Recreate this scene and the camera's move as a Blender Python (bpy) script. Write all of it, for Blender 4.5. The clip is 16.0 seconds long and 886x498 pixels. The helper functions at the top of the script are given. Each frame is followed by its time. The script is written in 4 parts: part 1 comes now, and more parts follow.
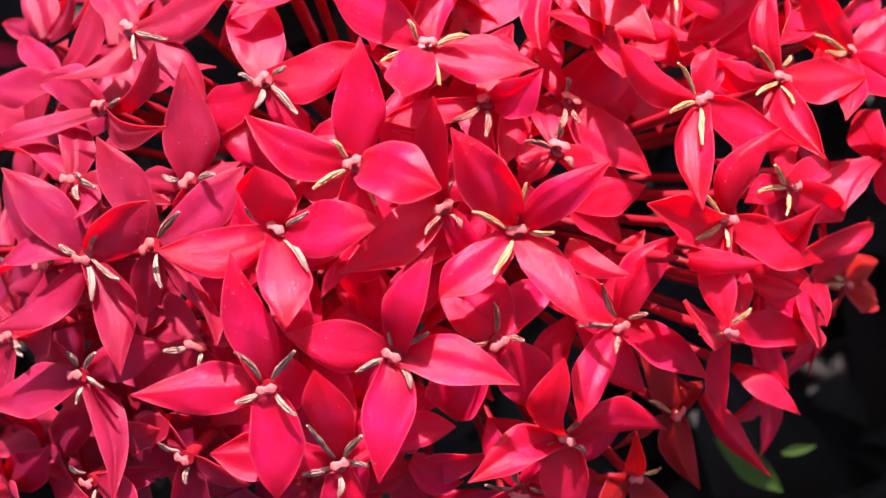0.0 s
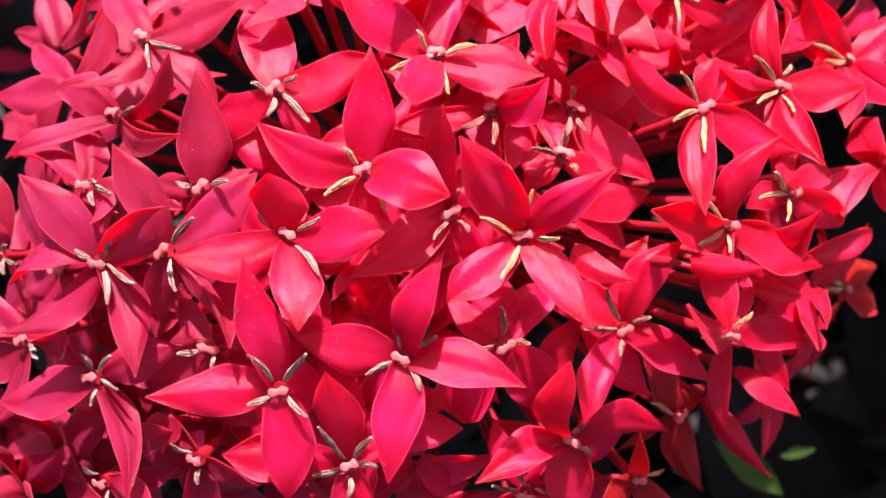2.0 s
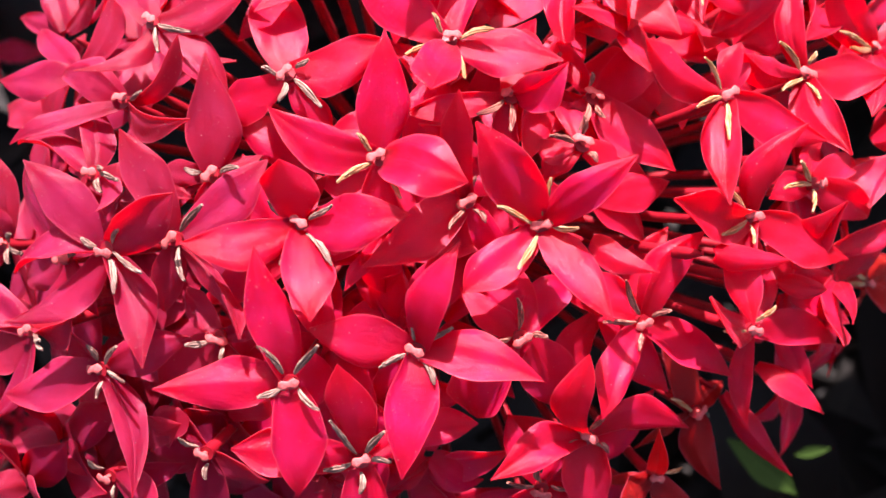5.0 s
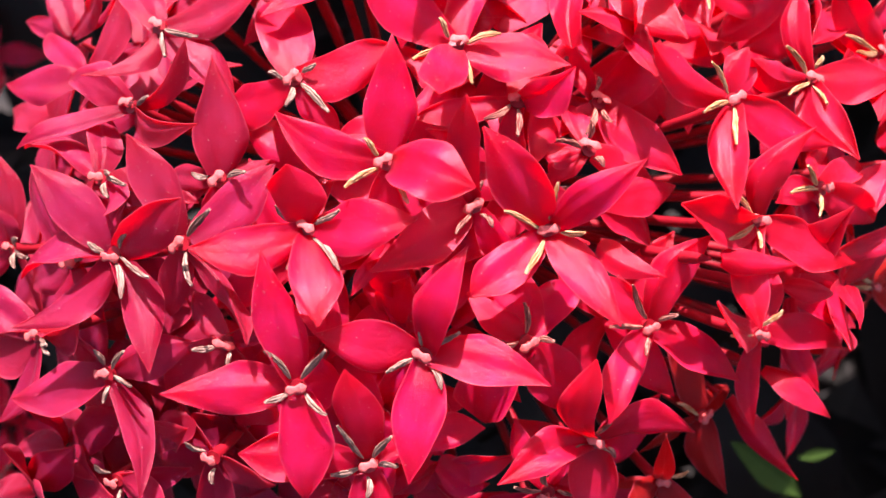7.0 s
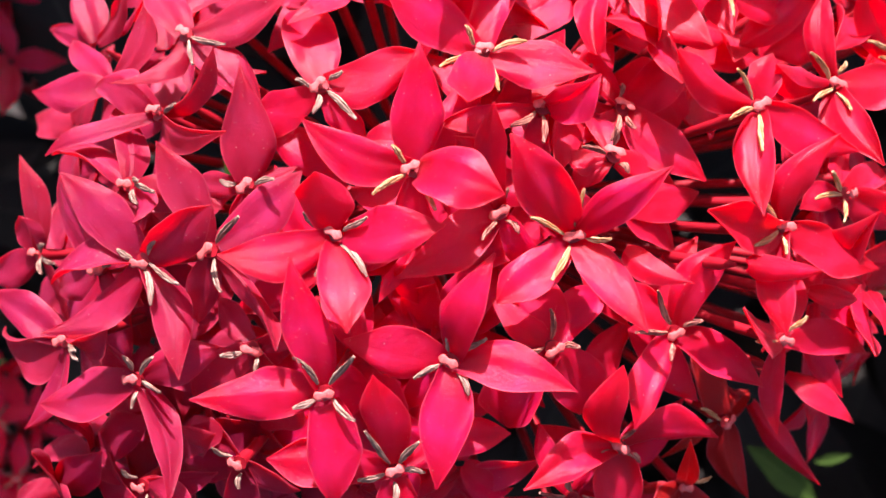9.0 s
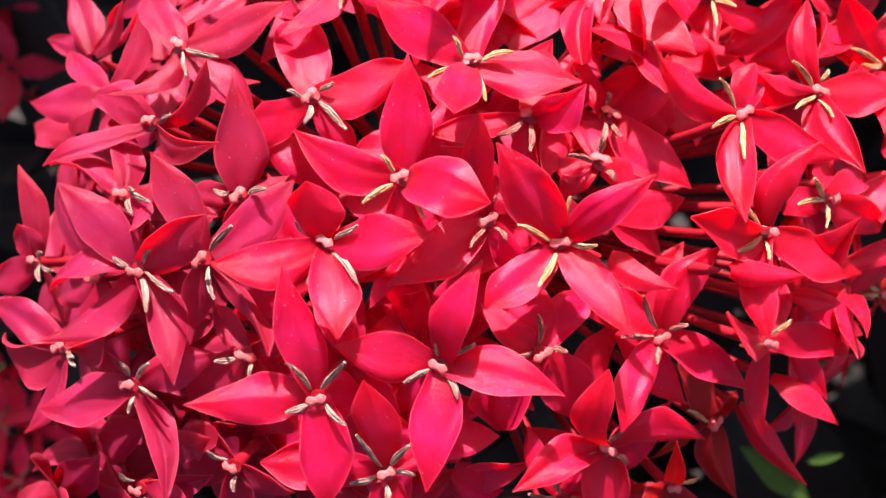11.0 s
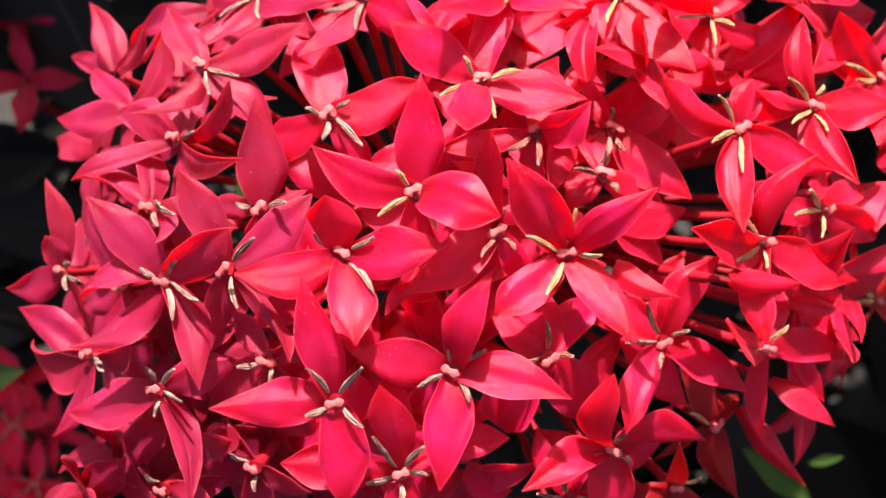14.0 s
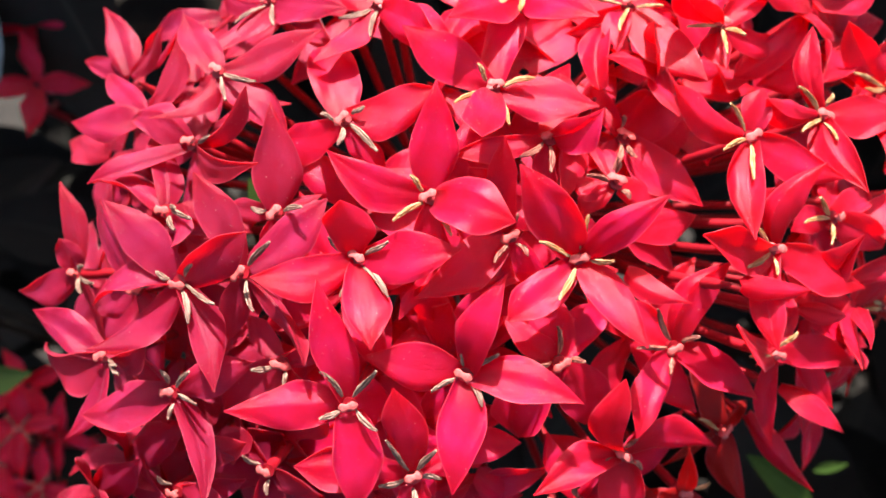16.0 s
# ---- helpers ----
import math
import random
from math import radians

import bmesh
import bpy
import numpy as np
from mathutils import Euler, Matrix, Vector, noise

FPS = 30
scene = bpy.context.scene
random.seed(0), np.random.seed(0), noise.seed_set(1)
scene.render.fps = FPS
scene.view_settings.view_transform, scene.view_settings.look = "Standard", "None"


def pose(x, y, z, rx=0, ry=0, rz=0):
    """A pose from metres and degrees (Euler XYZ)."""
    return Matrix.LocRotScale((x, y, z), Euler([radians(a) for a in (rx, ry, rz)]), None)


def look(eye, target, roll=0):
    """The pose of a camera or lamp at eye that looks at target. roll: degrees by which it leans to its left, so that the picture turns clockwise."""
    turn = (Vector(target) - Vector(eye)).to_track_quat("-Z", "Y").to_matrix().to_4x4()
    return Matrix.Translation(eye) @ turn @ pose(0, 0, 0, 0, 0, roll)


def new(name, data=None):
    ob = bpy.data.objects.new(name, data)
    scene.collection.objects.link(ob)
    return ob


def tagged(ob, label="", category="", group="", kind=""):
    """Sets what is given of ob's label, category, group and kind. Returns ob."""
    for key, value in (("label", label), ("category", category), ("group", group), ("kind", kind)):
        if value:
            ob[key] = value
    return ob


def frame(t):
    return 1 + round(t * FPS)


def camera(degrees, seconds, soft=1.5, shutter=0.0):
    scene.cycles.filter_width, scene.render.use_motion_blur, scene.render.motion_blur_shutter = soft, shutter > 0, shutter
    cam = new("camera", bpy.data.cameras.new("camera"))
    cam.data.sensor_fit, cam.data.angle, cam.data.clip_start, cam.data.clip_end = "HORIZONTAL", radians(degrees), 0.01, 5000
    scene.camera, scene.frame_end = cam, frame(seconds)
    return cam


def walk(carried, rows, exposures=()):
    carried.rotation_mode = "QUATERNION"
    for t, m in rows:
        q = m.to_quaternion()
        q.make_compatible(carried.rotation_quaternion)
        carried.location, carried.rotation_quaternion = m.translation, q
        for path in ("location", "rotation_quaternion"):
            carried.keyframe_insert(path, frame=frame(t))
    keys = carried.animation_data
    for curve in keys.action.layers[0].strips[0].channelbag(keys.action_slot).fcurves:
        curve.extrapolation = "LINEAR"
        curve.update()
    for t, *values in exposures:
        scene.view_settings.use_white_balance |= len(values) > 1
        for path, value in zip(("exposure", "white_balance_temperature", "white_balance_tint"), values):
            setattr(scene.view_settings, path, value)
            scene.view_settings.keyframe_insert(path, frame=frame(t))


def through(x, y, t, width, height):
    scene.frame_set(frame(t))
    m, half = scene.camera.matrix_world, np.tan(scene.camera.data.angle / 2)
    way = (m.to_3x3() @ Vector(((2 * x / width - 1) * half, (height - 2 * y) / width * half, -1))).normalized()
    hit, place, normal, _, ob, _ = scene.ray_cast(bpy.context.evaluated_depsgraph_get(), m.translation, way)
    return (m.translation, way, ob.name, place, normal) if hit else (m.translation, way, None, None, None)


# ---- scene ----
# ---- camera ----
cam = camera(60.0, 16.0)
cam.data.dof.use_dof, cam.data.dof.focus_distance, cam.data.dof.aperture_fstop = True, 0.0725, 28.0
HEAD = pose(0.0, 0.0, 0.85, 35.0, 0.0, 0.0)  # the frame in which the flower head is laid out
EXPOSURE = 1.84
ROWS = [
    (0.0, -0.0, 0.0, -0.0, 0.0, 0.0, -0.0),
    (0.5, -5e-05, 9e-05, 0.00047, 0.196, -0.14, 0.081),
    (1.0, -0.00033, 0.0003, 0.00176, 0.236, -0.095, 0.111),
    (1.5, -0.00034, -0.00064, 0.00133, 0.023, 0.018, 0.111),
    (2.0, -0.00089, 0.00011, 0.00149, 0.291, -0.095, 0.039),
    (2.5, -0.00083, 0.00025, 0.00121, 0.3, -0.121, 0.127),
    (3.0, -0.00033, 0.00029, 0.00074, 0.305, -0.002, 0.136),
    (3.5, -0.00087, -0.0001, 0.0003, 0.21, -0.036, 0.18),
    (4.0, -0.00177, -0.00066, -0.00027, 0.218, 0.179, 0.277),
    (6.5, -0.00203, -0.00057, -0.00083, 0.153, 0.27, 0.283),
    (7.0, -0.0025, -0.00039, -0.00061, 0.265, 0.286, 0.273),
    (7.5, -0.00237, 0.00014, -0.00129, 0.313, 0.334, 0.308),
    (8.0, -0.00308, -0.00043, -0.00035, 0.384, 0.498, 0.415),
    (8.5, -0.00359, -0.00061, -0.0014, 0.178, 0.608, 0.387),
    (9.0, -0.00449, -2e-05, -0.00024, 0.432, 0.661, 0.233),
    (11.5, -0.0032, 0.00074, 0.00171, 0.42, 0.752, -0.033),
    (12.0, -0.00349, 0.00077, 0.00228, 0.612, 0.671, -0.018),
    (12.5, -0.0031, 0.0002, 0.00186, 0.457, 0.624, 0.002),
    (13.0, -0.00367, 0.00059, 0.00252, 0.443, 0.852, -0.141),
    (13.5, -0.00389, 0.0009, 0.00395, 0.698, 0.854, -0.183),
    (14.0, -0.00412, 0.00131, 0.00473, 0.663, 1.005, -0.187),
    (14.5, -0.00467, 0.00066, 0.00457, 0.698, 0.851, 0.04),
    (15.0, -0.00499, 0.00054, 0.00368, 0.634, 0.882, 0.292),
    (15.5, -0.00499, 0.00083, 0.00447, 0.976, 0.994, 0.162),
    (16.0, -0.00553, 0.00118, 0.00537, 1.132, 0.95, 0.136),
]

walk(cam, [(t, HEAD @ pose(x, y, z, rx, ry, rz)) for t, x, y, z, rx, ry, rz in ROWS], [(0.0, EXPOSURE, 6350, 29), (9.0, EXPOSURE, 6400, 28), (16.0, EXPOSURE, 6550, 11)])

# ---- light ----
SUN = Vector((-0.04, 0.83, 0.50))  # towards the sun, in the head's frame
aim = (HEAD.to_3x3() @ SUN).normalized()
world = bpy.data.worlds.new("sky")
world.use_nodes = True
scene.world = world
sky = world.node_tree.nodes.new("ShaderNodeTexSky")
sky.sky_type, sky.sun_disc = "NISHITA", False
sky.dust_density, sky.ozone_density = 4.0, 0.4
sky.sun_elevation, sky.sun_rotation = math.asin(aim.z), math.atan2(aim.x, aim.y)
world.node_tree.links.new(sky.outputs[0], world.node_tree.nodes["Background"].inputs["Color"])
world.node_tree.nodes["Background"].inputs["Strength"].default_value = 0.08
sun = new("sun", bpy.data.lights.new("sun", "SUN"))
sun.data.energy, sun.data.angle, sun.data.color = 5.0, radians(0.6), (1.0, 0.96, 0.90)
sun.matrix_basis = look(aim * 5.0, (0, 0, 0))

# ---- materials ----
def shader(name, build, rough=0.5, spec=0.5):
    m = bpy.data.materials.new(name)
    m.use_nodes = True
    nt = m.node_tree
    bsdf = nt.nodes["Principled BSDF"]
    bsdf.inputs["Roughness"].default_value = rough
    bsdf.inputs["Specular IOR Level"].default_value = spec
    build(nt, bsdf)
    return m


def node(nt, kind, **values):
    n = nt.nodes.new(kind)
    for key, value in values.items():
        if key in n.inputs:
            n.inputs[key].default_value = value
    return n


def noise_tex(nt, scale, detail=4.0, rough=0.6, stretch=None, source="Object"):
    tc = nt.nodes.new("ShaderNodeTexCoord")
    n = node(nt, "ShaderNodeTexNoise", Scale=scale, Detail=detail, Roughness=rough)
    if stretch:
        mp = node(nt, "ShaderNodeMapping", Scale=stretch)
        nt.links.new(tc.outputs[source], mp.inputs["Vector"])
        nt.links.new(mp.outputs["Vector"], n.inputs["Vector"])
    else:
        nt.links.new(tc.outputs[source], n.inputs["Vector"])
    return n.outputs["Fac"]


def ramp(nt, fac, *stops):
    r = nt.nodes.new("ShaderNodeValToRGB")
    els = r.color_ramp.elements
    while len(els) < len(stops):
        els.new(0.5)
    for e, (at, col) in zip(els, stops):
        e.position = at
        e.color = (*col, 1.0)
    nt.links.new(fac, r.inputs["Fac"])
    return r.outputs["Color"]


def mix(nt, fac, a, b, how="MIX"):
    m = nt.nodes.new("ShaderNodeMix")
    m.data_type, m.blend_type = "RGBA", how
    for value, slot in ((fac, m.inputs[0]), (a, m.inputs[6]), (b, m.inputs[7])):
        if isinstance(value, bpy.types.NodeSocket):
            nt.links.new(value, slot)
        elif isinstance(value, tuple):
            slot.default_value = (*value, 1.0)
        else:
            slot.default_value = value
    return m.outputs[2]


def bump(nt, bsdf, height, strength, distance):
    b = node(nt, "ShaderNodeBump", Strength=strength, Distance=distance)
    nt.links.new(height, b.inputs["Height"])
    nt.links.new(b.outputs["Normal"], bsdf.inputs["Normal"])
    return b.outputs["Normal"]


def chance(nt):
    return nt.nodes.new("ShaderNodeObjectInfo").outputs["Random"]


def petal_skin(name, deep, bright, through, dust, gloss=0.46):
    def build(nt, bsdf):
        cloud = noise_tex(nt, 260.0, 4.0, 0.6)
        col = ramp(nt, cloud, (0.3, deep), (0.75, bright))
        warm = ramp(nt, chance(nt), (0.0, (1.0, 1.0, 1.0)), (1.0, (1.0, 1.25, 0.7)))
        col = mix(nt, 1.0, col, warm, "MULTIPLY")
        veins = noise_tex(nt, 9.0, 3.0, 0.6, (0.35, 7.0, 1.0), "UV")
        col = mix(nt, ramp(nt, veins, (0.45, (0.0, 0.0, 0.0)), (0.75, (0.3, 0.3, 0.3))), col, deep)
        tc = nt.nodes.new("ShaderNodeTexCoord")
        sep = nt.nodes.new("ShaderNodeSeparateXYZ")
        nt.links.new(tc.outputs["UV"], sep.inputs[0])
        rim = nt.nodes.new("ShaderNodeMath")
        rim.operation = "ABSOLUTE"
        nt.links.new(sep.outputs["Y"], rim.inputs[0])
        col = mix(nt, ramp(nt, rim.outputs[0], (0.93, (0.0, 0.0, 0.0)), (0.99, (0.62, 0.62, 0.62))), col, (0.88, 0.16, 0.25))
        # deeper towards the throat, warmer at the tip
        along = ramp(nt, sep.outputs["X"], (0.04, (0.62, 0.30, 0.40)), (0.30, (1.0, 1.0, 1.0)), (0.72, (1.0, 1.0, 1.0)), (1.0, (1.0, 0.62, 0.50)))
        col = mix(nt, 0.8, col, along, "MULTIPLY")
        specks = ramp(nt, noise_tex(nt, 2600.0, 2.0, 0.5), (0.66, (0.0, 0.0, 0.0)), (0.74, (1.0, 1.0, 1.0)))
        patch = ramp(nt, noise_tex(nt, 150.0, 3.0, 0.6), (0.42, (0.0, 0.0, 0.0)), (0.75, (dust, dust, dust)))
        speckle = mix(nt, 1.0, specks, patch, "MULTIPLY")
        col = mix(nt, speckle, col, (0.75, 0.42, 0.42))
        # sparse grains of dust and pollen
        grain = node(nt, "ShaderNodeTexVoronoi", Scale=900.0)
        nt.links.new(tc.outputs["Object"], grain.inputs["Vector"])
        tint = nt.nodes.new("ShaderNodeSeparateColor")
        nt.links.new(grain.outputs["Color"], tint.inputs[0])
        dots = ramp(nt, grain.outputs["Distance"], (0.035, (1.0, 1.0, 1.0)), (0.075, (0.0, 0.0, 0.0)))
        few = ramp(nt, tint.outputs[0], (0.52 - 0.25 * dust, (0.0, 0.0, 0.0)), (0.70, (0.9, 0.9, 0.9)))
        col = mix(nt, mix(nt, 1.0, dots, few, "MULTIPLY"), col, (0.90, 0.72, 0.70))
        nt.links.new(col, bsdf.inputs["Base Color"])
        height = mix(nt, 0.5, veins, noise_tex(nt, 2600.0, 3.0, 0.7))
        normal = bump(nt, bsdf, height, 0.75, 0.0003)
        thin = node(nt, "ShaderNodeBsdfTranslucent", Color=(*through, 1.0))
        nt.links.new(normal, thin.inputs["Normal"])
        both = node(nt, "ShaderNodeMixShader", Fac=0.73)
        nt.links.new(bsdf.outputs[0], both.inputs[1])
        nt.links.new(thin.outputs[0], both.inputs[2])
        # the waxy skin shines over both
        wax = node(nt, "ShaderNodeBsdfGlossy", Color=(1.0, 0.72, 0.80, 1.0), Roughness=0.33)
        sleek = node(nt, "ShaderNodeBump", Strength=0.32, Distance=0.0003)
        nt.links.new(height, sleek.inputs["Height"])
        nt.links.new(sleek.outputs["Normal"], wax.inputs["Normal"])
        edge = node(nt, "ShaderNodeFresnel", IOR=1.42)
        nt.links.new(sleek.outputs["Normal"], edge.inputs["Normal"])
        skin = nt.nodes.new("ShaderNodeMixShader")
        thinly = nt.nodes.new("ShaderNodeMath")
        thinly.operation = "MULTIPLY"
        thinly.inputs[1].default_value = gloss
        nt.links.new(edge.outputs[0], thinly.inputs[0])
        nt.links.new(thinly.outputs[0], skin.inputs[0])
        nt.links.new(both.outputs[0], skin.inputs[1])
        nt.links.new(wax.outputs[0], skin.inputs[2])
        nt.links.new(skin.outputs[0], nt.nodes["Material Output"].inputs["Surface"])
    return shader(name, build, 0.6, 0.0)


def plain_skin(name, dark, light, scale, rough, stretch=None, relief=0.0003):
    def build(nt, bsdf):
        n = noise_tex(nt, scale, 4.0, 0.65, stretch)
        nt.links.new(ramp(nt, n, (0.3, dark), (0.72, light)), bsdf.inputs["Base Color"])
        bump(nt, bsdf, n, 0.5, relief)
    return shader(name, build, rough, 0.4)


def leaf_skin(name, dark, light, vein):
    def build(nt, bsdf):
        tc = nt.nodes.new("ShaderNodeTexCoord")
        sep = nt.nodes.new("ShaderNodeSeparateXYZ")
        nt.links.new(tc.outputs["UV"], sep.inputs[0])
        n = noise_tex(nt, 60.0, 5.0, 0.6)
        col = ramp(nt, n, (0.3, dark), (0.75, light))
        rib = node(nt, "ShaderNodeMath", **{})
        rib.operation = "ABSOLUTE"
        nt.links.new(sep.outputs["Y"], rib.inputs[0])
        line = ramp(nt, rib.outputs[0], (0.02, (1.0, 1.0, 1.0)), (0.06, (0.0, 0.0, 0.0)))
        col = mix(nt, line, col, vein)
        tone = ramp(nt, chance(nt), (0.0, (0.7, 0.75, 0.7)), (1.0, (1.25, 1.15, 1.0)))
        nt.links.new(mix(nt, 1.0, col, tone, "MULTIPLY"), bsdf.inputs["Base Color"])
        bump(nt, bsdf, n, 0.4, 0.0006)
    return shader(name, build, 0.65, 0.1)


PETAL = petal_skin("petal_crimson", (0.57, 0.003, 0.037), (0.74, 0.023, 0.215), (0.97, 0.001, 0.027), 0.8)
PETAL_PINK = petal_skin("petal_rose", (0.44, 0.016, 0.080), (0.61, 0.046, 0.205), (0.76, 0.003, 0.040), 1.0, 0.32)
PETAL_SCARLET = petal_skin("petal_scarlet", (0.59, 0.002, 0.028), (0.82, 0.028, 0.185), (0.97, 0.001, 0.020), 0.5)
PETAL_AMBER = petal_skin("petal_amber", (0.50, 0.012, 0.010), (0.62, 0.032, 0.018), (0.80, 0.012, 0.006), 0.3)
PETAL_ORANGE = petal_skin("petal_vermilion", (0.56, 0.008, 0.016), (0.66, 0.030, 0.030), (0.62, 0.010, 0.010), 0.3)
TUBE = plain_skin("tube_red", (0.19, 0.002, 0.008), (0.30, 0.005, 0.014), 300.0, 0.45)
STIGMA = plain_skin("stigma_salmon", (0.44, 0.05, 0.05), (0.56, 0.12, 0.11), 2500.0, 0.65)


def anther_skin(name, dark, light):
    def build(nt, bsdf):
        n = noise_tex(nt, 4200.0, 3.0, 0.6, (0.10, 1.0, 1.0))
        col = ramp(nt, n, (0.42, dark), (0.58, light))
        strand = nt.nodes.new("ShaderNodeNewGeometry").outputs["Random Per Island"]
        tone = ramp(nt, strand, (0.0, (0.78, 0.70, 0.66)), (1.0, (1.10, 1.06, 1.0)))
        nt.links.new(mix(nt, 1.0, col, tone, "MULTIPLY"), bsdf.inputs["Base Color"])
        bump(nt, bsdf, n, 0.6, 0.0003)
    return shader(name, build, 0.6, 0.35)


ANTHER = {
    "grey": anther_skin("anther_grey", (0.15, 0.075, 0.06), (0.40, 0.285, 0.23)),
    "tan": anther_skin("anther_tan", (0.16, 0.03, 0.025), (0.48, 0.22, 0.165)),
    "gold": anther_skin("anther_gold", (0.38, 0.16, 0.05), (0.58, 0.42, 0.24)),
}
# shrub leaves: the near-black base colour stands in for shade round them
LEAF_SHADED = leaf_skin("leaf_shaded", (0.015, 0.012, 0.012), (0.026, 0.024, 0.021), (0.034, 0.032, 0.027))
LEAF_FRESH = leaf_skin("leaf_fresh", (0.020, 0.040, 0.007), (0.034, 0.070, 0.012), (0.036, 0.066, 0.015))
LEAF_LIME = leaf_skin("leaf_lime", (0.04, 0.07, 0.018), (0.065, 0.11, 0.03), (0.075, 0.11, 0.04))
# glossy leaf: the reflected sky is painted in as a pale blue-grey
LEAF_SKY_SHEEN = leaf_skin("leaf_sky_sheen", (0.20, 0.23, 0.25), (0.33, 0.36, 0.39), (0.22, 0.24, 0.25))
# brown leaves, their colour darkened for the same shade
LEAF_BROWN_SHADED = leaf_skin("leaf_brown_shaded", (0.012, 0.008, 0.006), (0.024, 0.015, 0.010), (0.03, 0.02, 0.012))
BARK = plain_skin("bark", (0.05, 0.035, 0.025), (0.14, 0.10, 0.075), 120.0, 0.85, (1.0, 1.0, 0.25), 0.001)
# soil taken near black, so its colour holds the shade under the shrub
SOIL_SHADED = plain_skin("soil", (0.006, 0.005, 0.004), (0.022, 0.017, 0.013), 14.0, 0.95, None, 0.02)


# ---- building helpers ----
MM = 0.001


def mesh_from(name, verts, faces, material, uvs=None):
    me = bpy.data.meshes.new(name)
    me.from_pydata(verts, [], faces)
    me.materials.append(material)
    me.polygons.foreach_set("use_smooth", [True] * len(faces))
    me.set_sharp_from_angle(angle=radians(55))
    if uvs:
        layer = me.uv_layers.new(name="UVMap")
        flat = [c for loop in me.loops for c in uvs[loop.vertex_index]]
        layer.data.foreach_set("uv", flat)
    me.update()
    return me


def part(name, me, parent, m=None, label=""):
    ob = new(name, me)
    ob.parent = parent
    if m is not None:
        ob.matrix_basis = m
    return tagged(ob, label)


def blade(length, width, twist, bend, cup, wave, thick, rng, rows=18, cols=8, fold=0.12, widest=0.48, tip=1.7, claw=0.06):
    """A leaf whose chord runs along x from the origin; its upper side faces z."""
    arc = radians(bend)
    ph = rng.uniform(0, 6.28), rng.uniform(0, 6.28), rng.uniform(0, 6.28)
    lean, hook = rng.uniform(-0.05, 0.05) * length, rng.uniform(-0.35, 0.35) * length
    sides = [(widest + rng.uniform(-0.09, 0.09), rng.uniform(0.86, 1.12), rng.uniform(0, 6.28)) for _ in range(2)]
    top, uvs = [], []
    for i in range(rows + 1):
        u = i / rows
        halves = []
        for wide, amp, q in sides:
            if u < wide:
                s = claw + (1 - claw) * math.sin(math.pi / 2 * u / wide)
            else:
                x = (u - wide) / (1 - wide)
                s = (1 - x ** tip) * (1 - 0.14 * x)
            s *= amp * (1 + 0.035 * math.sin(9 * u + q) + 0.02 * math.sin(21 * u + 2 * q))
            halves.append(max(0.5 * width * length * s, 0.012 * length))
        # the midrib bows in an arc over its chord
        x = length * u
        z = arc * length * (u - u * u) * 0.55
        slope = arc * (1 - 2 * u) * 0.55
        roll = radians(twist) * (0.25 + 0.75 * u)
        for j in range(cols + 1):
            v = 2 * j / cols - 1
            half = halves[0] if v < 0 else halves[1]
            y = v * half
            h = cup * half * (v * v) * 2.0 - 0.05 * half * (1 - abs(v)) ** 2
            h += fold * half * math.sqrt(v * v + 0.02)
            h += wave * half * math.sin(5.0 * u + ph[0] + 1.4 * v) * abs(v)
            h += wave * 0.5 * half * math.sin(9.0 * u + ph[1] - 2.2 * v) * v * v
            yy = y * math.cos(roll) - h * math.sin(roll) + lean * math.sin(math.pi * u) + hook * (max(0.0, u - 0.55) ** 2 - 0.2025 * max(0.0, u - 0.55) / 0.45)
            zz = y * math.sin(roll) + h * math.cos(roll)
            top.append((x - zz * slope, yy, z + zz))
            uvs.append((u, v))
    n = cols + 1
    low = []
    for k, (x, y, z) in enumerate(top):
        edge = 1 - 0.75 * abs(uvs[k][1]) ** 3
        low.append((x, y, z - thick * edge))
    base = len(top)
    faces = []
    for i in range(rows):
        for j in range(cols):
            a, b, c, d = i * n + j, i * n + j + 1, (i + 1) * n + j + 1, (i + 1) * n + j
            faces += [(a, d, c, b), (base + a, base + b, base + c, base + d)]
    for i in range(rows):
        a, b = i * n, (i + 1) * n
        faces.append((a, base + a, base + b, b))
        a, b = i * n + cols, (i + 1) * n + cols
        faces.append((a, b, base + b, base + a))
    for j in range(cols):
        faces.append((j, j + 1, base + j + 1, base + j))
        a = rows * n + j
        faces.append((a, base + a, base + a + 1, a + 1))
    return top + low, faces, uvs + uvs


